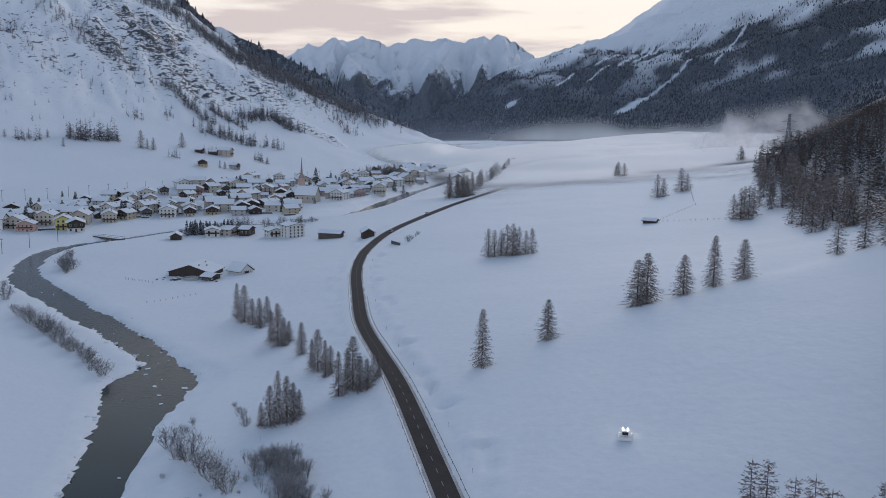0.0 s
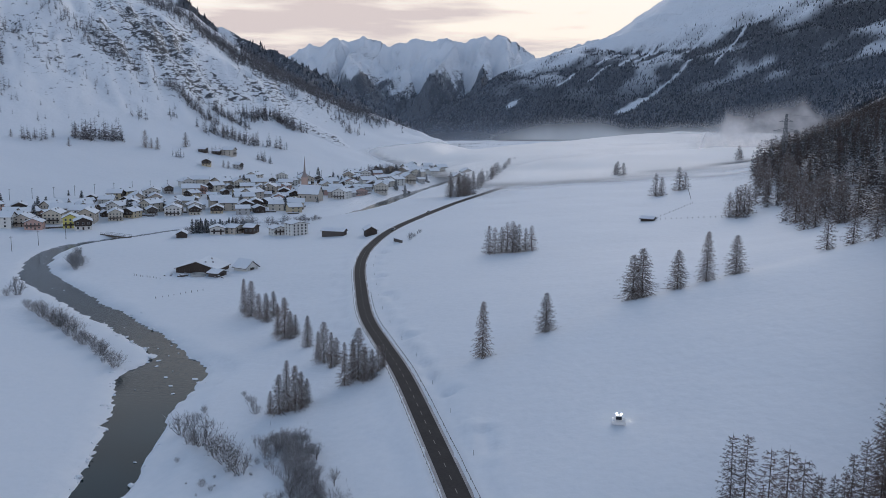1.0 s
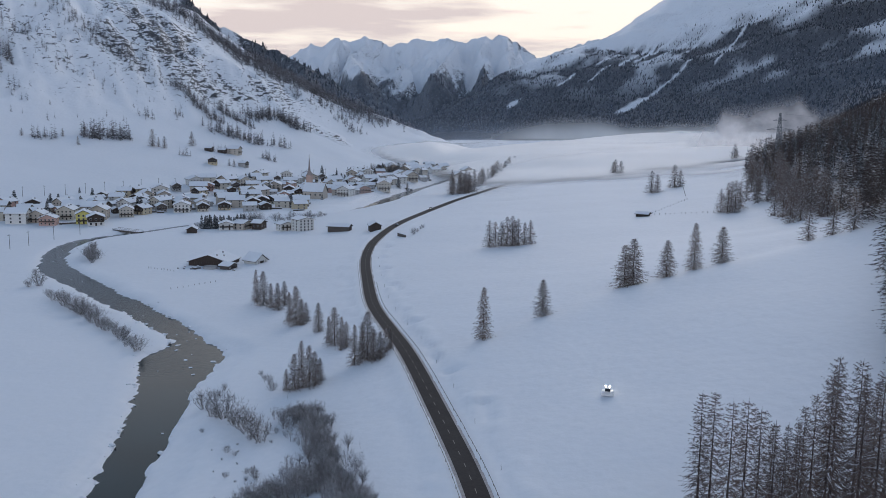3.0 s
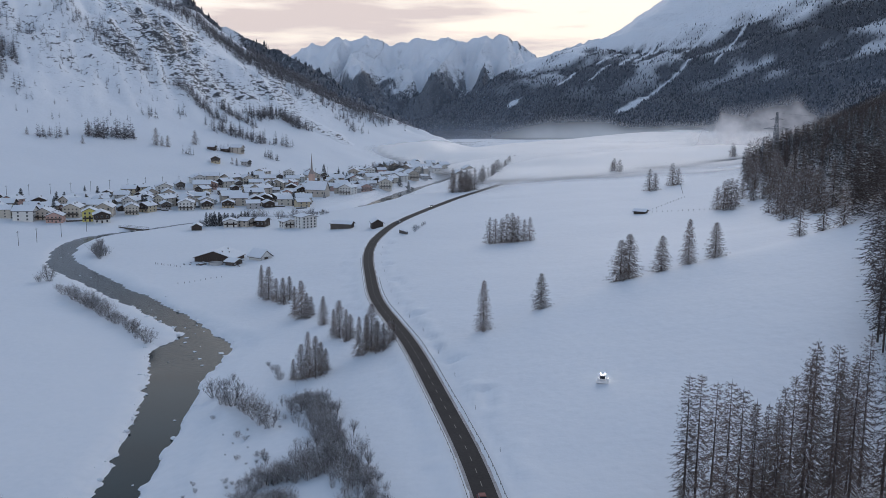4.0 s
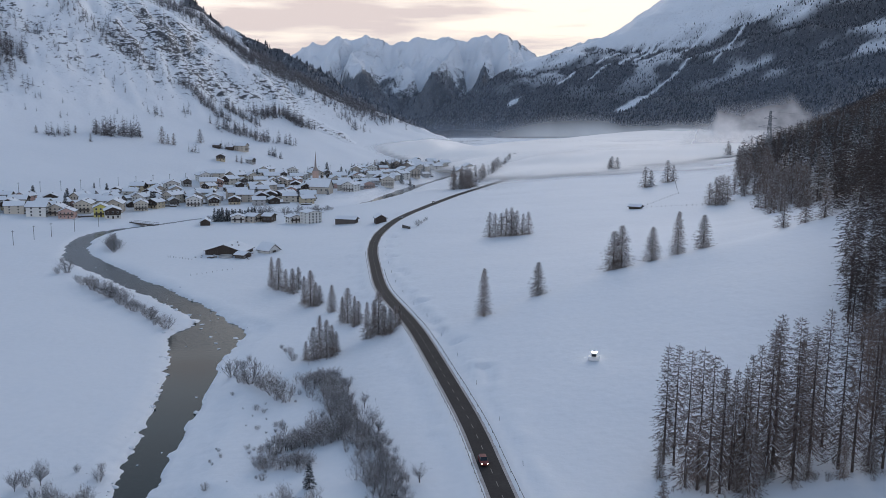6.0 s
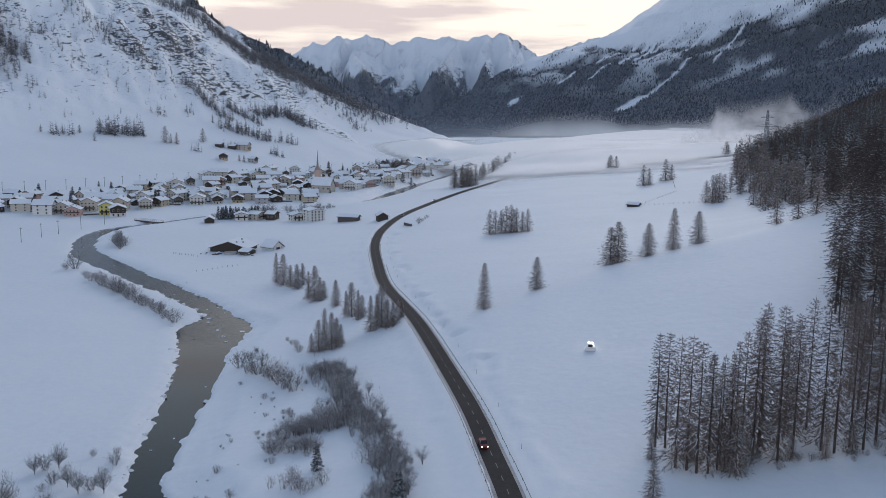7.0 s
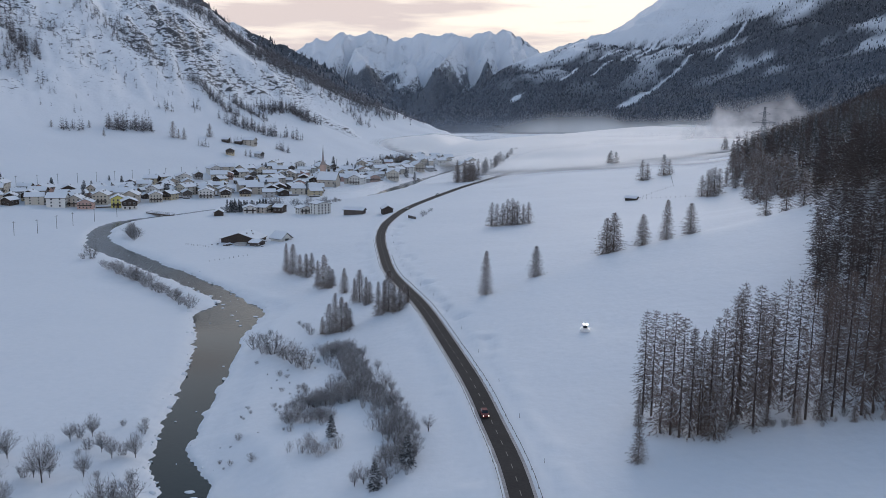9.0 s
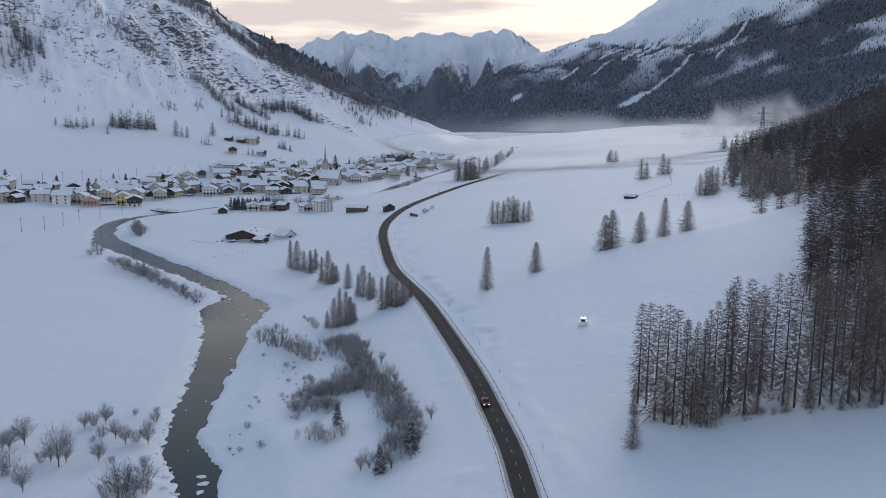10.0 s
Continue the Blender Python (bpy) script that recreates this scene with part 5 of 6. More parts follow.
yellow = tagged(house(9, 10, 6.6, 2.2, YELLOW, 3, 3), "bright yellow village house with a snowy roof", "house", "village houses")
yellow.matrix_basis = pose(-249, 553, 1.4, 0, 0, 20)
chalet = tagged(house(10, 12, 5.6, 2.0, PLASTER[2], 2, 3, TIMBER, 0), "white chalet with a black timber front and snowy roof", "house", "village houses")
chalet.matrix_basis = pose(-239, 547, 1.4, 0, 0, 25)
block = tagged(house(13, 12, 8.8, 1.4, PLASTER[2], 4, 4, None, 1, "apartment_house", 0.3), "cream four-storey apartment house beside the snowfield", "apartment house")
block.matrix_basis = pose(-103, 530, 2.4, 0, 0, 38) @ Matrix.Scale(0.82, 4)
annex = tagged(house(10, 9, 4.6, 1.4, PLASTER[2], 2, 3, None, 0), "low white annex with a flat snowy roof", "house", "houses on the snowfield edge")
annex.matrix_basis = pose(-115, 534, 2.0, 0, 0, 35) @ Matrix.Scale(0.85, 4)
for x, y, w, d, turn, mat in ((-143, 541, 12, 9, 70, PLASTER[5]), (-152, 536, 10, 9, 15, PLASTER[2]), (-133, 543, 11, 7, 80, TIMBER)):
    o = tagged(house(w, d, 4.4, 1.6, mat, 1 if mat is TIMBER else 2, 2, None, 0), "low timber shed beside the houses" if mat is TIMBER else "pale two-storey farmhouse with a snowy roof", "house", "houses on the snowfield edge")
    o.matrix_basis = pose(x, y, 1.5, 0, 0, turn) @ Matrix.Scale(0.85, 4)


def barn(name, w, d, h, rise, mat, x, y, turn, label, snow=0.5, z=None):
    ob = new(name)
    part("wall", gable_wall(w, d, h, rise, 0.2).mesh("wall", mat), ob)
    b = Build()
    for k in range(int(w / 1.2)):
        xx = -w / 2 + 0.6 + 1.2 * k
        b.box(xx - 0.06, -d / 2 - 0.05, 0, xx + 0.06, -d / 2 - 0.004, h)
    part("batten", b.mesh("batten", GREY_TIMBER), ob)
    part("door", Build().box(-1.3, -d / 2 - 0.09, 0, 1.3, -d / 2 - 0.055, min(2.6, h * 0.85)).mesh("door", TIMBER), ob, label="wide dark barn door")
    r = part("roof", roof_slab(w, d, h, rise, 0.7, 0.02, 0.16).mesh("roof", TIMBER), ob)
    part("roof_snow", roof_slab(w, d, h, rise, 0.7, 0.185, snow, 0.05).mesh("roof_snow", ROOF_SNOW), r, label="thick snow on the roof")
    ob.matrix_basis = pose(x, y, float(land(x, y)[0]) - 0.1 if z is None else z, 0, 0, turn)
    return tagged(ob, label, "barn")


barn("long_barn", 6, 13, 3.2, 1.2, GREY_TIMBER, -77.5, 512, 78, "long brown weathered barn with a snowy roof", 0.3)
barn("field_shed", 6.5, 8, 3.2, 1.8, TIMBER, -55.5, 501, 14, "dark timber field barn beside the road")
for x, y, w, d, turn in ((-58, 1122, 14, 34, 80), (-30, 1150, 16, 30, 82), (-14, 1196, 14, 36, 78)):
    barn("flat_hall", w, d, 6.5, 0.9, GREY_TIMBER, x, y, turn, "long low hall with a flat snowy roof in the fog", 0.4)
barn("hay_hut", 4, 6.5, 1.5, 0.9, TIMBER, 92, 464, 60, "small dark hay hut half buried on the meadow", 0.15)
barn("river_hut", 6, 8, 2.6, 1.6, TIMBER, -169, 521, 15, "small dark timber hut near the river", 0.4)
barn("sports_hall", 16, 30, 4, 1.2, PLASTER[1], -62, 1105, 70, "large grey hall with a low snowy roof at the village end", 0.4)
farm = barn("farm_barn", 20, 15, 2.2, 3.2, TIMBER, -125, 414, -6, "large dark timber farm barn with a broad snowy roof", 0.4)
for x, y in ((3.5, -5), (5.5, -1), (3.0, 4)):
    part("chimney", chimney_mesh, farm, pose(x, y, 2.2 + 3.2 * (1 - x / 10) + 0.3) @ Matrix.Scale(0.7, 4), label="small chimney on the snowy roof")
barn("farm_shed", 8.0, 8, 1.6, 2.8, PLASTER[2], -105, 416, 58, "whitish farm shed deep in snow", 0.6)
barn("farm_lean_to", 7, 5, 1.8, 0.9, GREY_TIMBER, -115, 403, 70, "low grey lean-to shed by the farm barn", 0.4)

# round manure tank and farmyard clutter
ring = Build()
for k in range(20):
    a0, a1 = 2 * math.pi * k / 20, 2 * math.pi * (k + 1) / 20
    q = [(r * math.cos(a), r * math.sin(a)) for r, a in ((3.4, a0), (3.4, a1), (3.1, a1), (3.1, a0))]
    ring.add([(x, y, z) for z in (-0.5, 1.1) for x, y in q], [(4, 5, 6, 7), (0, 1, 5, 4), (2, 3, 7, 6)])
tank = tagged(new("round_tank", ring.mesh("round_tank", PLASTER[1])), "low round concrete tank beside the farm barn", "tank")
tank.matrix_basis = pose(-123.5, 401.5, 1.4)
for i in range(40):
    x, y = -139 + hr.uniform(0, 34), 400 + hr.uniform(-4, 5)
    if abs(x + 123.5) < 5 or (x > -118 and y > 400):
        continue
    s = hr.uniform(0.4, 1.0)
    o = tagged(new("crate", Build().box(-s, -0.6 * s, 0, s, 0.6 * s, 0.9 * s, 0).box(-s * 0.95, -0.55 * s, 0.9 * s, s * 0.95, 0.55 * s, 1.15 * s, 1).mesh("crate", [GREY_TIMBER, ROOF_SNOW])),
               "small snow-capped wooden crate beside the farm", "crate", "farmyard crates")
    o.matrix_basis = pose(x, y, float(land(x, y)[0]) - 0.1, 0, 0, hr.uniform(0, 180))

# church
church = new("church")
part("wall", gable_wall(9, 16, 6, 5.5).mesh("wall", PLASTER[5]), church)
r = part("roof", roof_slab(9, 16, 6, 5.5, 0.5, 0.02, 0.2).mesh("roof", TIMBER), church)
part("roof_snow", roof_slab(9, 16, 6, 5.5, 0.5, 0.225, 0.4, 0.04).mesh("roof_snow", ROOF_SNOW), r)
tower = part("tower", Build().box(-9.2, -10, -1.5, -5.52, -6.3, 17).box(-9.4, -10.2, 16.6, -5.4, -6.1, 17.0).mesh("tower", STONE), church, label="square reddish stone bell tower")
sp = Build()
sp.add([(-9.2, -10, 17), (-5.5, -10, 17), (-5.5, -6.3, 17), (-9.2, -6.3, 17), (-8.0, -8.8, 20.5), (-6.7, -8.8, 20.5), (-6.7, -7.5, 20.5), (-8.0, -7.5, 20.5), (-7.36, -8.15, 33)],
       [(0, 1, 5, 4), (1, 2, 6, 5), (2, 3, 7, 6), (3, 0, 4, 7), (4, 5, 8), (5, 6, 8), (6, 7, 8), (7, 4, 8)])
part("spire", sp.mesh("spire", COPPER), tower, label="slender pointed reddish spire")
for zz in (12.5, 14.8):
    part("belfry_opening", Build().box(-7.8, -10.08, zz - 0.8, -6.9, -10.002, zz + 0.8).mesh("belfry_opening", PANE), tower)
for k in range(4):
    part("window", window_mesh, church, pose(4.53, -6 + 4 * k, 3.5, 0, 0, 90))
tagged(church, "village church with a slender pointed bell tower", "church")
church.matrix_basis = pose(-129.2, 727.8, 1.5, 0, 0, 255) @ Matrix.Scale(1.1, 4)

# conifers between the houses
for i in range(105):
    k = hr.uniform(0, 9.9)
    a, b = FRONT[int(k)], BACK[int(k)]
    x, y = a + (b - a) * hr.uniform(0, 1.15) + np.array([hr.uniform(-9, 9), hr.uniform(-9, 9)])
    if min((x - p) ** 2 + (y - q) ** 2 for p, q in built_at) < 42:
        continue
    plant(("spruce", i % 2), x, y, hr.uniform(4, 10), 50 * i, "dark spruce between the village houses", "spruce tree", "village spruces", wide=1.35)
for i in range(34):
    x, y = -168.5 + 25 * i / 33 + hr.uniform(-0.6, 0.6), 539 + 4 * i / 33 + 4.5 * (i % 2) + hr.uniform(-1, 1)
    if not (-158 < x < -149 and y < 542):
        plant(("spruce", i % 2), x, y, hr.uniform(5.5, 8.5), 40 * i, "dark spruce in a hedge beside the farmhouse", "spruce tree", "spruce hedge")
for i in range(14):
    plant(("bush", i % 4), -130 + 30 * i / 13 + hr.uniform(-1, 1), 579 + 18 * i / 13 + hr.uniform(-2, 2), hr.uniform(2.5, 4.5), 50 * i, "frosted bush along the river by the village", "bush", "village bushes", wide=1.3)
for i in range(5):
    plant(("bush", i % 4), -147 + 2 * i, 568 + hr.uniform(-1, 1), 6, 50 * i, "leafless bush behind the farmhouse", "bush", "village bushes", wide=1.2)
plant(("bush", 2), -170.5, 538, 6.5, 0, "round leafless bush beside the spruce hedge", "bush", "village bushes", wide=1.3)
x = np.array([-112 + 40 * i / 29 + hr.uniform(-3, 3) for i in range(30)])
y = 942 + (x + 112) * 0.75 + nrng.uniform(-6, 6, 30)
wood_mass("village_tree_clump", np.stack([x, y, relief(x, y) - 0.3, nrng.uniform(9, 14, 30), nrng.uniform(0, 6.3, 30)], 1), stand_protos, [LARCH, LIMB_SNOW], "dark clump of bare larches among the far houses", 1.3)
# low snow-capped walls and woodpiles between the houses
for i in range(90):
    k = hr.uniform(0, 9.9)
    a, b = FRONT[int(k)], BACK[int(k)]
    x, y = a + (b - a) * hr.uniform(-0.05, 0.9) + np.array([hr.uniform(-9, 9), hr.uniform(-9, 9)])
    if min((x - p) ** 2 + (y - q) ** 2 for p, q in built_at) < 40:
        continue
    s = hr.uniform(2, 5.5)
    o = tagged(new("garden_fence", Build().box(-s, -0.25, -0.5, s, 0.25, 1.0, 0).box(-s - 0.05, -0.3, 1.0, s + 0.05, 0.3, 1.25, 1).mesh("garden_fence", [GREY_TIMBER, ROOF_SNOW])), "low dark garden fence capped with snow", "garden fence", "village garden fences")
    o.matrix_basis = pose(x, y, float(land(x, y)[0]), 0, 0, hr.choice([20, 25, -65, 110]) + hr.uniform(-10, 10))
plant(("bush", 1), -141, 548, 6, 0, "leafless bush behind the farmhouse", "bush", "village bushes", wide=1.2)

# bridge over the river
br = new("bridge")
part("deck", Build().box(-11, -2.2, -0.4, 11, 2.2, 0.5).mesh("deck", GREY_TIMBER), br)
part("deck_snow", Build().box(-11, -1.9, 0.505, 11, 1.9, 0.75).mesh("deck_snow", ROOF_SNOW), br)
for sy in (-2.1, 2.1):
    rail = Build()
    for k in range(12):
        rail.box(-11 + 2 * k - 0.04, sy - 0.04, 0.5, -11 + 2 * k + 0.04, sy + 0.04, 1.2)
    rail.box(-11, sy - 0.05, 1.2, 11.05, sy + 0.05, 1.3)
    part("railing", rail.mesh("railing", GREY_TIMBER), br)
for sx in (-5, 5):
    part("pier", Build().box(sx - 0.6, -2, -2.5, sx + 0.6, 2, 0).mesh("pier", GREY_TIMBER), br)
br.matrix_basis = pose(-208, 520, 1.6, 0, 0, -28)
tagged(br, "low dark road bridge with timber railings over the river", "bridge")

# ---- along the road ----
def along(line, zs, s):
    """Place, height and heading at s metres along a line."""
    seg = np.hypot(*np.diff(line[:, :2], axis=0).T)
    cum = np.concatenate([[0], np.cumsum(seg)])
    x, y, z = np.interp(s, cum, line[:, 0]), np.interp(s, cum, line[:, 1]), np.interp(s, cum, zs)
    i = min(int(np.searchsorted(cum, s, "right")) - 1, len(line) - 2)
    d = line[i + 1, :2] - line[i, :2]
    return x, y, z, math.degrees(math.atan2(d[1], d[0]))


dash_mesh = Build().box(-1.1, -0.07, 0.0, 1.1, 0.07, 0.012).mesh("lane_dash", LANE_PAINT)
for k in range(72):
    x, y, z, a = along(ROAD, ROAD_Z, 185 + 5.8 * k)
    part("lane_dash", dash_mesh, road, pose(x, y, z + 0.004, 0, 0, a))
post_mesh = Build().box(-0.04, -0.04, -0.6, 0.04, 0.04, 0.34).mesh("post", GREY_TIMBER)
for side, off, s0, s1 in ((1, -3.45, 176, 520), (-1, 3.45, 176, 470)):
    rail_ob = new("guard_rail")
    pts = []
    for k in range(int((s1 - s0) / 4)):
        x, y, z, a = along(ROAD, ROAD_Z, s0 + 4 * k)
        nx, ny = -math.sin(radians(a)), math.cos(radians(a))
        gx0, gy0 = x - nx * off, y - ny * off
        gz0 = float(land(gx0, gy0)[0])
        pts.append((gx0, gy0, gz0, a))
        part("post", post_mesh, rail_ob, pose(gx0, gy0, gz0 + 0.05, 0, 0, a))
    b = Build()
    for p, q in zip(pts, pts[1:]):
        b.tube((p[0], p[1], p[2] + 0.38), (q[0], q[1], q[2] + 0.38), 0.055, 0.055, 4)
    part("rail", b.mesh("rail", GREY_TIMBER), rail_ob)
    tagged(rail_ob, "thin dark guard rail sunk in ploughed snow beside the road", "guard rail", "road guard rails")

# ---- cars ----
RED = material("red_car_paint", (0.15, 0.012, 0.012), 0.6, vary=0.1, scale=2)
GREYCAR = material("grey_car_paint", (0.20, 0.21, 0.22), 0.3, vary=0.1, scale=2)
TYRE = material("tyre_rubber", (0.02, 0.02, 0.02), 0.9, vary=0.2, scale=5)
LAMP = material("headlight_glow", (0.9, 0.88, 0.8), 0.3, emit=6.0)
FLOOD = material("floodlight_glow", (0.9, 0.88, 0.8), 0.3, emit=45.0)


def car(name, paint, lit):
    ob = new(name)
    body = [(-2.1, 0.35), (2.1, 0.35), (2.15, 0.75), (1.2, 0.95), (-2.05, 1.0), (-2.15, 0.6)]
    b = Build()
    w = 0.86
    b.add([(x, -w, z) for x, z in body] + [(x, w, z) for x, z in body], [tuple(range(6)), tuple(range(11, 5, -1))] + [(i, 6 + i, 6 + (i + 1) % 6, (i + 1) % 6) for i in range(6)])
    part("body", b.mesh("body", paint), ob)
    cab = [(-1.9, 0.96), (1.05, 0.94), (0.35, 1.48), (-1.45, 1.48)]
    b = Build()
    b.add([(x, -0.78 + 0.1 * (z > 1.2), z) for x, z in cab] + [(x, 0.78 - 0.1 * (z > 1.2), z) for x, z in cab], [(0, 1, 2, 3), (7, 6, 5, 4)] + [(i, 4 + i, 4 + (i + 1) % 4, (i + 1) % 4) for i in range(4)])
    part("cabin_glass", b.mesh("cabin_glass", PANE), ob)
    part("roof", Build().box(-1.42, -0.67, 1.483, 0.32, 0.67, 1.54).mesh("roof", paint), ob)
    for sx in (-1.3, 1.35):
        for sy in (-0.8, 0.8):
            part("wheel", Build().tube((sx, sy - 0.11, 0.33), (sx, sy + 0.11, 0.33), 0.33, 0.33, 12).mesh("wheel", TYRE), ob)
    for sy in (-0.62, 0.62):
        part("headlight", Build().box(2.10, sy - 0.12, 0.64, 2.19, sy + 0.12, 0.78).mesh("headlight", LAMP if lit else FRAME), ob)
    return ob


def road_at(y):
    """Metres along the road at which it reaches y."""
    cum = np.concatenate([[0], np.cumsum(np.hypot(*np.diff(ROAD[:, :2], axis=0).T))])
    return float(np.interp(y, ROAD[:, 1], cum))


def on_road(ob, s, lane, forward):
    x, y, z, a = along(ROAD, ROAD_Z, s)
    nx, ny = -math.sin(radians(a)), math.cos(radians(a))
    ob.matrix_basis = pose(x + nx * lane, y + ny * lane, z + 0.015, 0, 0, a if forward else a + 180) @ Matrix.Scale(0.9, 4)
    return ob


tagged(on_road(car("car", RED, True), road_at(120), 1.0, False), "red car with headlights on, driving on the cleared road", "car")
tagged(on_road(car("car", GREYCAR, False), road_at(514), -1.1, True), "dark grey car on the far bend of the road", "car")
tagged(on_road(car("car", GREYCAR, True), road_at(584), 1.1, False), "grey car with lit headlights far up the road", "car")

# ---- snow groomer with floodlights ----
groomer = new("snow_groomer")
WHITE = material("groomer_paint", (0.72, 0.70, 0.68), 0.4, vary=0.1, scale=2)
part("chassis", Build().box(-1.1, -2.4, 0.5, 1.1, 2.2, 1.2).mesh("chassis", WHITE), groomer)
part("cab", Build().box(-1.0, 0.2, 1.2, 1.0, 1.8, 2.6).box(-1.05, 0.1, 2.6, 1.05, 1.9, 2.75).mesh("cab", WHITE), groomer)
part("windscreen", Build().box(-0.9, 1.802, 1.5, 0.9, 1.84, 2.5).mesh("windscreen", PANE), groomer)
for sx in (-1.6, 1.6):
    t = Build().box(sx - 0.5, -2.2, 0.15, sx + 0.5, 2.2, 0.8)
    for k in range(12):
        t.box(sx - 0.55, -2.2 + 0.38 * k, 0.05, sx + 0.55, -2.12 + 0.38 * k, 0.9)
    part("track", t.mesh("track", ROOF_SNOW), groomer, label="tracks caked with snow")
part("blade", Build().box(-2.2, 2.9, 0.2, 2.2, 3.1, 1.2).box(-0.2, 2.2, 0.5, 0.2, 2.9, 0.8).mesh("blade", WHITE), groomer)
for sx in (-0.75, 0.75):
    part("floodlight", Build().box(sx - 0.26, -0.1, 2.76, sx + 0.26, 0.12, 3.14).mesh("floodlight", FLOOD), groomer)
groomer.matrix_basis = pose(30.8, 172, float(land(30.8, 172)[0]), 0, 0, 170) @ Matrix.Scale(0.62, 4)
tagged(groomer, "pale snow groomer with two bright floodlights on the meadow", "snow groomer")

# ---- ice on the river, snow lumps on its banks ----
ice = random.Random(33)
floe_meshes = []
for k in range(4):
    n = 9
    pts = [(math.cos(2 * math.pi * j / n) * ice.uniform(0.6, 1.1), math.sin(2 * math.pi * j / n) * ice.uniform(0.5, 0.9)) for j in range(n)]
    fb = Build().add([(x, y, -0.1) for x, y in pts] + [(x * 0.96, y * 0.96, 0.12) for x, y in pts] + [(0, 0, 0.16)],
                     [(j, (j + 1) % n, n + (j + 1) % n, n + j) for j in range(n)] + [(n + j, n + (j + 1) % n, 2 * n) for j in range(n)])
    floe_meshes.append(fb.mesh("ice_floe", ICE))
FLOES = [(-56.5, 101, 1.3), (-55, 97.5, 1.6), (-54.5, 93.5, 1.5), (-62.5, 121, 0.8), (-79, 250, 1.3), (-77, 247, 0.9), (-96, 268, 1.3), (-94.5, 262, 1.0), (-88, 251, 1.0), (-84, 243, 0.9), (-99, 266, 1.5), (-81, 236, 0.8)]
for k in range(26):
    j = ice.randrange(8, 110)
    x, y, hw = RIVER[j]
    FLOES.append((x + ice.uniform(-0.7, 0.7) * hw, y + ice.uniform(-3, 3), ice.uniform(0.25, 0.5)))
for k, (x, y, s) in enumerate(FLOES):
    o = tagged(new("ice_floe", floe_meshes[k % 4]), "small white ice floe in the dark river", "ice floe", "ice floes")
    o.matrix_basis = pose(x, y, 0.02, 0, 0, 37 * k) @ Matrix.Diagonal((s, s * 0.8, 1, 1))
lump_meshes = []
for k in range(3):
    bm = bmesh.new()
    bmesh.ops.create_icosphere(bm, subdivisions=2, radius=1.0)
    for v in bm.verts:
        v.co *= 1 + 0.35 * noise.noise(v.co * 1.7 + Vector((k * 5, 0, 0)))
        v.co.z *= 0.6
    me = bpy.data.meshes.new("snow_lump")
    bm.to_mesh(me)
    bm.free()
    me.materials.append(ROOF_SNOW)
    me.polygons.foreach_set("use_smooth", np.ones(len(me.polygons), bool))
    lump_meshes.append(me)
k = 0
while k < 150:
    j = ice.randrange(8, 60)
    x, y, hw = RIVER[j]
    d = RIVER[j + 1, :2] - RIVER[j, :2]
    nrm = np.array([-d[1], d[0]]) / np.hypot(*d)
    side = 1 if ice.random() < 0.8 else -1
    p = np.array([x, y]) + d * ice.uniform(-0.5, 0.5) + nrm * side * (hw - 1.6 + abs(ice.gauss(0, 1.8)))
    s = ice.choice([0.2, 0.25, 0.3, 0.4, 0.65])
    o = tagged(new("snow_lump", lump_meshes[k % 3]), "snow-covered boulder on the river bank", "boulder", "bank boulders")
    o.matrix_basis = pose(p[0], p[1], float(land(p[0], p[1])[0]), 0, 0, 50 * k) @ Matrix.Diagonal((s * 1.3, s, s, 1))
    k += 1
# undergrowth at the grove's foot
for k in range(26):
    x, y = 34 + 1.95 * k + ice.uniform(-1, 1), 101 + ice.uniform(-2.5, 5) + (6 if k < 2 else 0)
    if k % 3:
        plant(("bush", k % 4), x, y, ice.uniform(1.2, 3.0), 40 * k, "low snowy undergrowth at the foot of the larches", "bush", "grove undergrowth")
    else:
        plant(("meadow", k % 5), x, y + 2, ice.uniform(4, 9), 40 * k, "young snow-dusted larch under the tall trees", "larch tree", "young larches", wide=0.9)

# ---- poles, fences, pylon ----
pole_mesh = Build().tube((0, 0, -0.6), (0, 0, 8.2), 0.14, 0.10, 6).mesh("pole", GREY_TIMBER)
arm_mesh = Build().box(-0.9, -0.06, 7.5, 0.9, 0.06, 7.65).mesh("crossarm", GREY_TIMBER)
POLES = [(-255.6, 420.6), (-247.1, 430.6), (-244.3, 448.4), (-240.4, 461.3), (-236, 482), (-231, 505)]
for k in range(24):
    t = k / 23
    POLES.append((-345 + 215 * t, 600 + 330 * t))
proto_pole = None
for i, (x, y) in enumerate(POLES):
    m = pose(x, y, float(land(x, y)[0]), 0, 0, 60)
    if proto_pole is None:
        proto_pole = new("utility_pole")
        part("pole", pole_mesh, proto_pole)
        part("crossarm", arm_mesh, proto_pole)
        proto_pole.matrix_basis = m
        ob = proto_pole
        tagged(ob, "thin wooden utility pole standing in the snow", "utility pole", "utility poles")
    else:
        copy_thing(proto_pole, m)
stake = Build().box(-0.07, -0.07, -0.4, 0.07, 0.07, 0.95).mesh("post", GREY_TIMBER)


def post_row(x0, y0, x1, y1, count, label):
    """A fence: separate posts in a row, following the ground."""
    fence = new("fence")
    for k in range(count):
        t = k / (count - 1)
        x, y = x0 + (x1 - x0) * t + ice.uniform(-0.3, 0.3), y0 + (y1 - y0) * t + ice.uniform(-0.3, 0.3)
        part("post", stake, fence, pose(x, y, float(land(x, y)[0]) - ice.uniform(0, 0.4), ice.uniform(-5, 5), ice.uniform(-5, 5), 0))
    tagged(fence, label, "fence", "field fences")


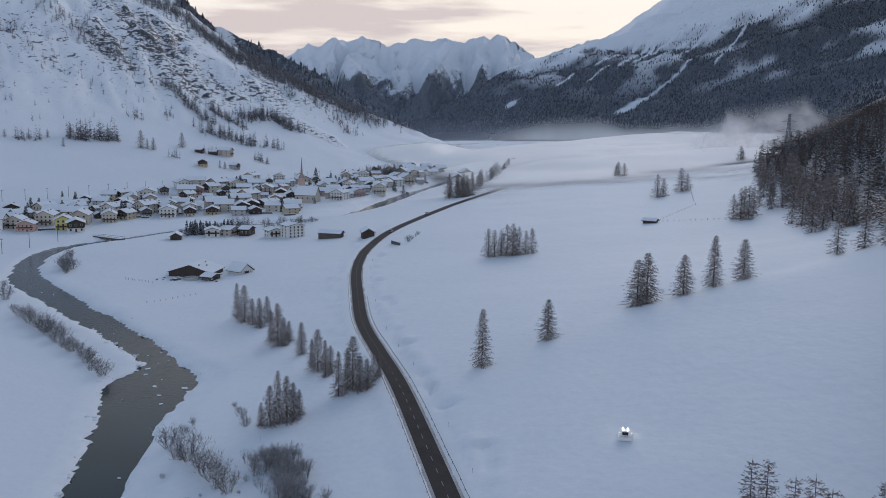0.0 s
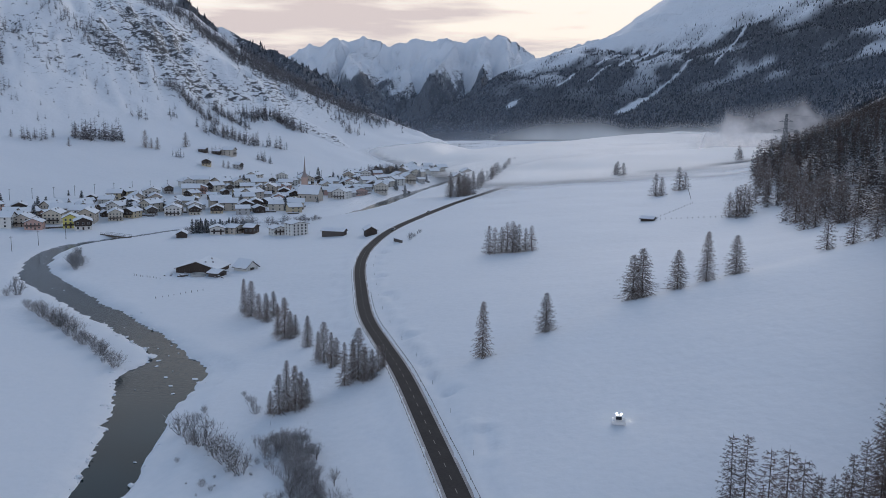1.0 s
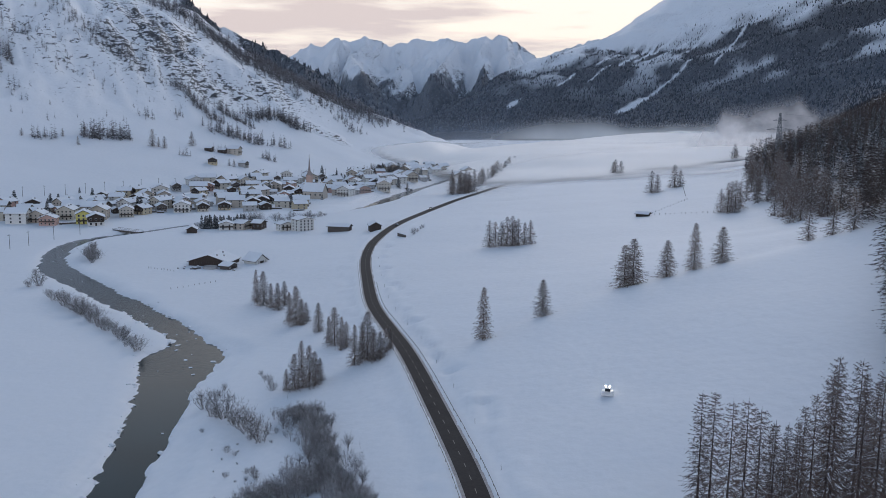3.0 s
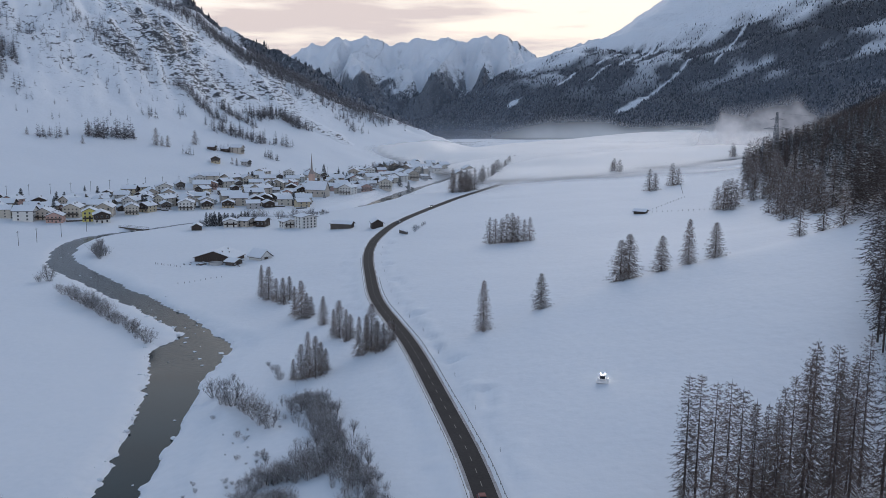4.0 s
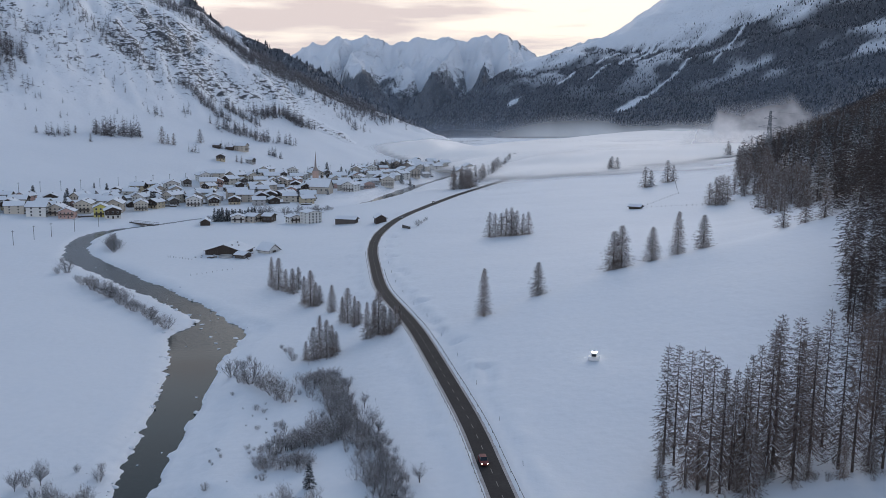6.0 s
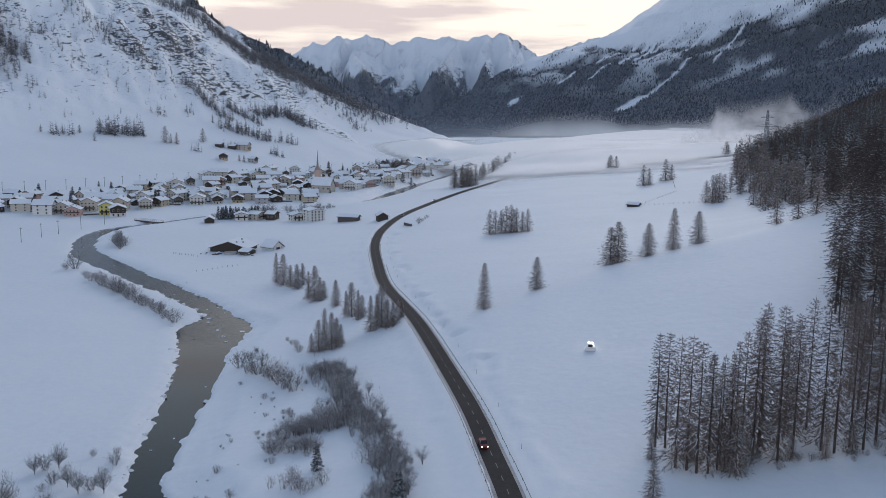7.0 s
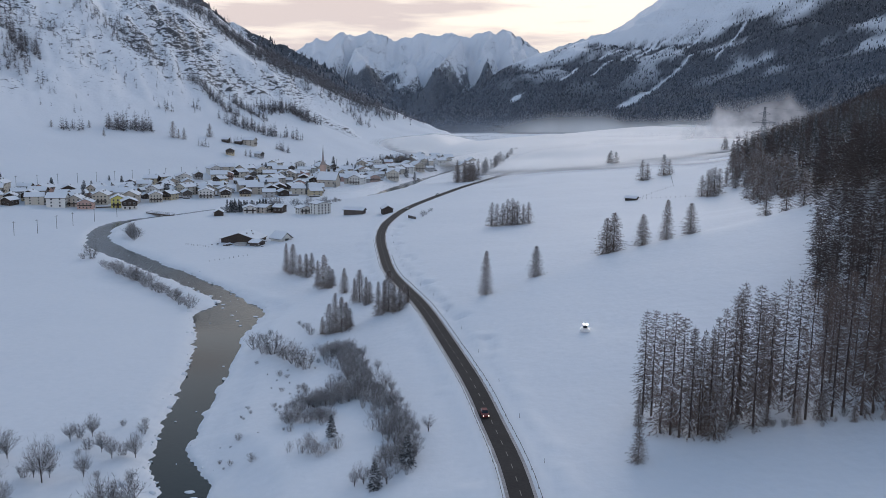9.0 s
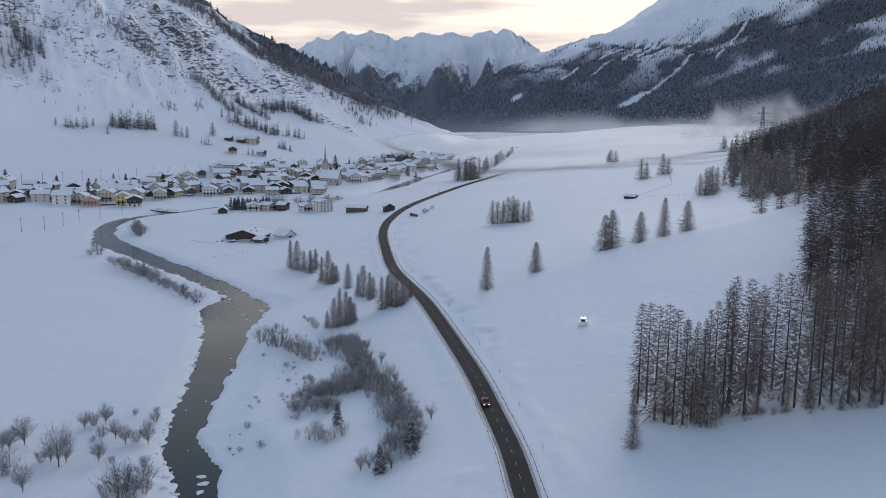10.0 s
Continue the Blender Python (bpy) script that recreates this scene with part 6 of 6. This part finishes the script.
post_row(-125.6, 352, -112, 369.5, 9, "short row of wooden fence posts in the snow")
post_row(-152, 398, -138, 392, 9, "low paddock posts beside the farm")
post_row(98, 464, 130, 446, 14, "row of half-buried fence posts leading over the meadow")
post_row(96, 468, 128, 520, 14, "row of half-buried fence posts above the hay hut")
lean = tagged(new("leaning_pole", Build().tube((0, 0, -0.5), (-2.6, 0, 7.5), 0.12, 0.08, 6).mesh("leaning_pole", GREY_TIMBER)), "leaning wooden pole on the meadow", "pole")
lean.matrix_basis = pose(132.8, 543.5, float(land(132.8, 543.5)[0]))
stick = Build().tube((0, 0, -0.4), (0, 0, 1.1), 0.04, 0.03, 5).mesh("snow_stake", GREY_TIMBER)
for k in range(16):
    x, y, z, a = along(ROAD, ROAD_Z, 190 + 24 * k)
    nx, ny = -math.sin(radians(a)), math.cos(radians(a))
    px0, py0 = x - nx * 6.2, y - ny * 6.2
    o = tagged(new("snow_stake", stick), "thin wooden snow stake marking the road", "stake", "snow stakes")
    o.matrix_basis = pose(px0, py0, float(land(px0, py0)[0]), 3, -4, 0)
wall = new("retaining_wall")
part("wall", Build().box(-4.5, -0.3, -1, 4.5, 0.3, 1.6).mesh("wall", GREY_TIMBER), wall, pose(0, 0, 0, 0, 0, -58))
part("wall_snow", Build().box(-4.6, -0.4, 1.605, 4.6, 0.4, 1.95).mesh("wall_snow", ROOF_SNOW), wall, pose(0, 0, 0, 0, 0, -58))
wall.matrix_basis = pose(-37, 465, float(land(-37, 465)[0]))
tagged(wall, "low dark retaining wall half buried in snow beside the road", "wall")
for k, (x, y, h) in enumerate([(-31, 470, 3.0), (-29.5, 478, 3.4), (-28, 487, 3.2), (-27, 492, 2.6)]):
    plant(("bush", k), x, y, h, 60 * k, "frosted bush beside the retaining wall", "bush", "bushes by the wall", wide=0.8)

pylon = new("power_pylon")
lat = Build()
H, B = 37.0, 2.4
for sx, sy in ((-1, -1), (1, -1), (1, 1), (-1, 1)):
    lat.tube((sx * B, sy * B, -1), (sx * 0.5, sy * 0.5, H), 0.22, 0.14, 4)
for k in range(12):
    z0, z1 = H * k / 12, H * (k + 1) / 12
    a, b = B + (0.5 - B) * z0 / H, B + (0.5 - B) * z1 / H
    for (x0, y0), (x1, y1) in (((-1, -1), (1, -1)), ((1, -1), (1, 1)), ((1, 1), (-1, 1)), ((-1, 1), (-1, -1))):
        lat.tube((x0 * a, y0 * a, z0), (x1 * b, y1 * b, z1), 0.10, 0.10, 3)
        lat.tube((x1 * a, y1 * a, z0), (x0 * b, y0 * b, z1), 0.10, 0.10, 3)
part("lattice_tower", lat.mesh("lattice_tower", STEEL), pylon)
for z, r in ((24.0, 10.5), (31.0, 5.5)):
    part("crossarm", Build().tube((-r, 0, z), (r, 0, z), 0.22, 0.22, 4).tube((-r, 0, z), (0, 0, z + 2.2), 0.15, 0.15, 4).tube((r, 0, z), (0, 0, z + 2.2), 0.15, 0.15, 4).mesh("crossarm", STEEL), pylon)
pylon_at = (239.0, 700.0)
pylon_z = float(land(*pylon_at)[0])
pylon.matrix_basis = pose(*pylon_at, pylon_z, 0, 0, 10)
for k, (sx, h) in enumerate(((-7.2, 24), (0, 36.5), (7.2, 24))):
    wire = Build()
    for j in range(14):
        a, b = j / 14, (j + 1) / 14
        pts = [(sx * 0.4 + 230 * t, -60 * t, h + 34 * t - 60 * t * (1 - t)) for t in (a, b)]
        wire.tube(pts[0], pts[1], 0.06, 0.06, 3)
    part("cable", wire.mesh("cable", STEEL), pylon, label="thin sagging power cable")
tagged(pylon, "steel lattice power pylon above the wood", "power pylon")

# ---- ground fog: upright veils that drift across the valley, haze before the far forest ----
def fog_veil(name, x0, y0, x1, y1, height, strength, seed, label, mat, ground_tied=True, lumps=3.0, tops=0.8, lean=0.8, crisp=0.1):
    """An upright, billowing veil of fog that thins out to its top and its ends."""
    us, vs = np.linspace(0, 1, 90), np.linspace(0, 1, 26)
    U, V = np.meshgrid(us, vs)
    wob = 0.05 * min(800, math.hypot(x1 - x0, y1 - y0)) * fbm(U * 4, U * 0 + seed, 3, seed)
    X, Y = x0 + (x1 - x0) * U, y0 + (y1 - y0) * U + wob + lean * height * V
    Z = (relief(X[0], Y[0])[None] - 1 if ground_tied else -8) + height * V
    top = tops + 0.4 * fbm(U * lumps, U * 0 + 3 * seed, 4, seed + 1)
    dens = strength * smooth(0, 0.3, U) * smooth(1, 0.7, U) * (1 - smooth(crisp, 1.0, V / np.clip(top, 0.2, 1.0))) * (smooth(0, 0.12, V) if ground_tied else 1.0)
    i = np.arange(X.size).reshape(X.shape)
    q = np.stack([i[:-1, :-1], i[:-1, 1:], i[1:, 1:], i[1:, :-1]], -1).reshape(-1, 4)
    me = mesh_of(name, np.stack([X.ravel(), Y.ravel(), Z.ravel()], 1), q, mat, True)
    me.attributes.new("mist", "FLOAT", "POINT").data.foreach_set("value", np.clip(dens, 0, 1).ravel().astype(np.float32))
    return tagged(new(name, me), label, "fog", kind="stuff")


for k, (y0, strength) in enumerate([(1250, 0.35), (1900, 0.9)]):
    fog_veil("ground_fog", -110 + 0.05 * (y0 - 540), y0, float(wood_edge(y0)) + 30, y0 + 12, 14 + 0.034 * (y0 - 600), strength, 13 + 7 * k, "thin white ground fog drifting over the snow", FOG, True, 3.0, 0.75, 0.8)
for k, (y0, strength) in enumerate([(690, 0.22), (900, 0.30), (1000, 0.32)]):
    fog_veil("thin_mist", -150 + 0.12 * (y0 - 690), y0, float(wood_edge(y0)) + 20, y0 + 12, 24, strength, 91 + 5 * k, "thin mist drifting among the trees of the valley floor", MIST, True, 3.0, 0.8, 0.8)
fog_veil("fog_plume", 225, 1000, 425, 1010, 60, 1.0, 8, "wisp of fog rising at the edge of the wood", PLUME, True, 4.5, 0.72, 0.6, 0.55)
# tinted sheets added as airlight, to pale the forest and mountains behind
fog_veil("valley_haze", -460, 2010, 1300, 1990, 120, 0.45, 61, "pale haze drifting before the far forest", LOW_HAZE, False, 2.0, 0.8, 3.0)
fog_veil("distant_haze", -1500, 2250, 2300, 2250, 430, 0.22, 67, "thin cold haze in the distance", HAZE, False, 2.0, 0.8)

# the top of the fog layer over the valley floor
X, Y = np.meshgrid(np.linspace(-300, 760, 120), np.linspace(500, 2080, 160))
edge = wood_edge(Y) + 30
left = np.interp(Y, [500, 900, 1060, 1150, 1900], [20, 0, -60, -170, -330])
# the layer comes out of the snow as a thin wedge and deepens up the valley
rise = smooth(600, 1150, Y + 110 * fbm(X / 120, Y / 90, 3, 203)) * smooth(left - 60, left + 110, X) * smooth(edge + 20, edge - 60, X) * smooth(115, 30, left_slope(X, Y))
deep = 17 * rise - 0.3 + 1.6 * fbm(X / 110, Y / 160, 3, 201) * smooth(0.1, 0.5, rise)
Z = relief(np.minimum(X, 300), Y) + deep + 13 * np.exp(-((X - 12) / 32) ** 2 - ((Y - 1880) / 60) ** 2)
dens = smooth(-0.2, 3.2, deep) * smooth(2080, 2030, Y)
i = np.arange(X.size).reshape(X.shape)
me = mesh_of("fog_blanket", np.stack([X.ravel(), Y.ravel(), Z.ravel()], 1), np.stack([i[:-1, :-1], i[:-1, 1:], i[1:, 1:], i[1:, :-1]], -1).reshape(-1, 4), FOG_TOP, True)
me.attributes.new("mist", "FLOAT", "POINT").data.foreach_set("value", np.clip(dens, 0, 1).ravel().astype(np.float32))
tagged(new("fog_blanket", me), "level top of the white fog over the valley", "fog", kind="stuff")
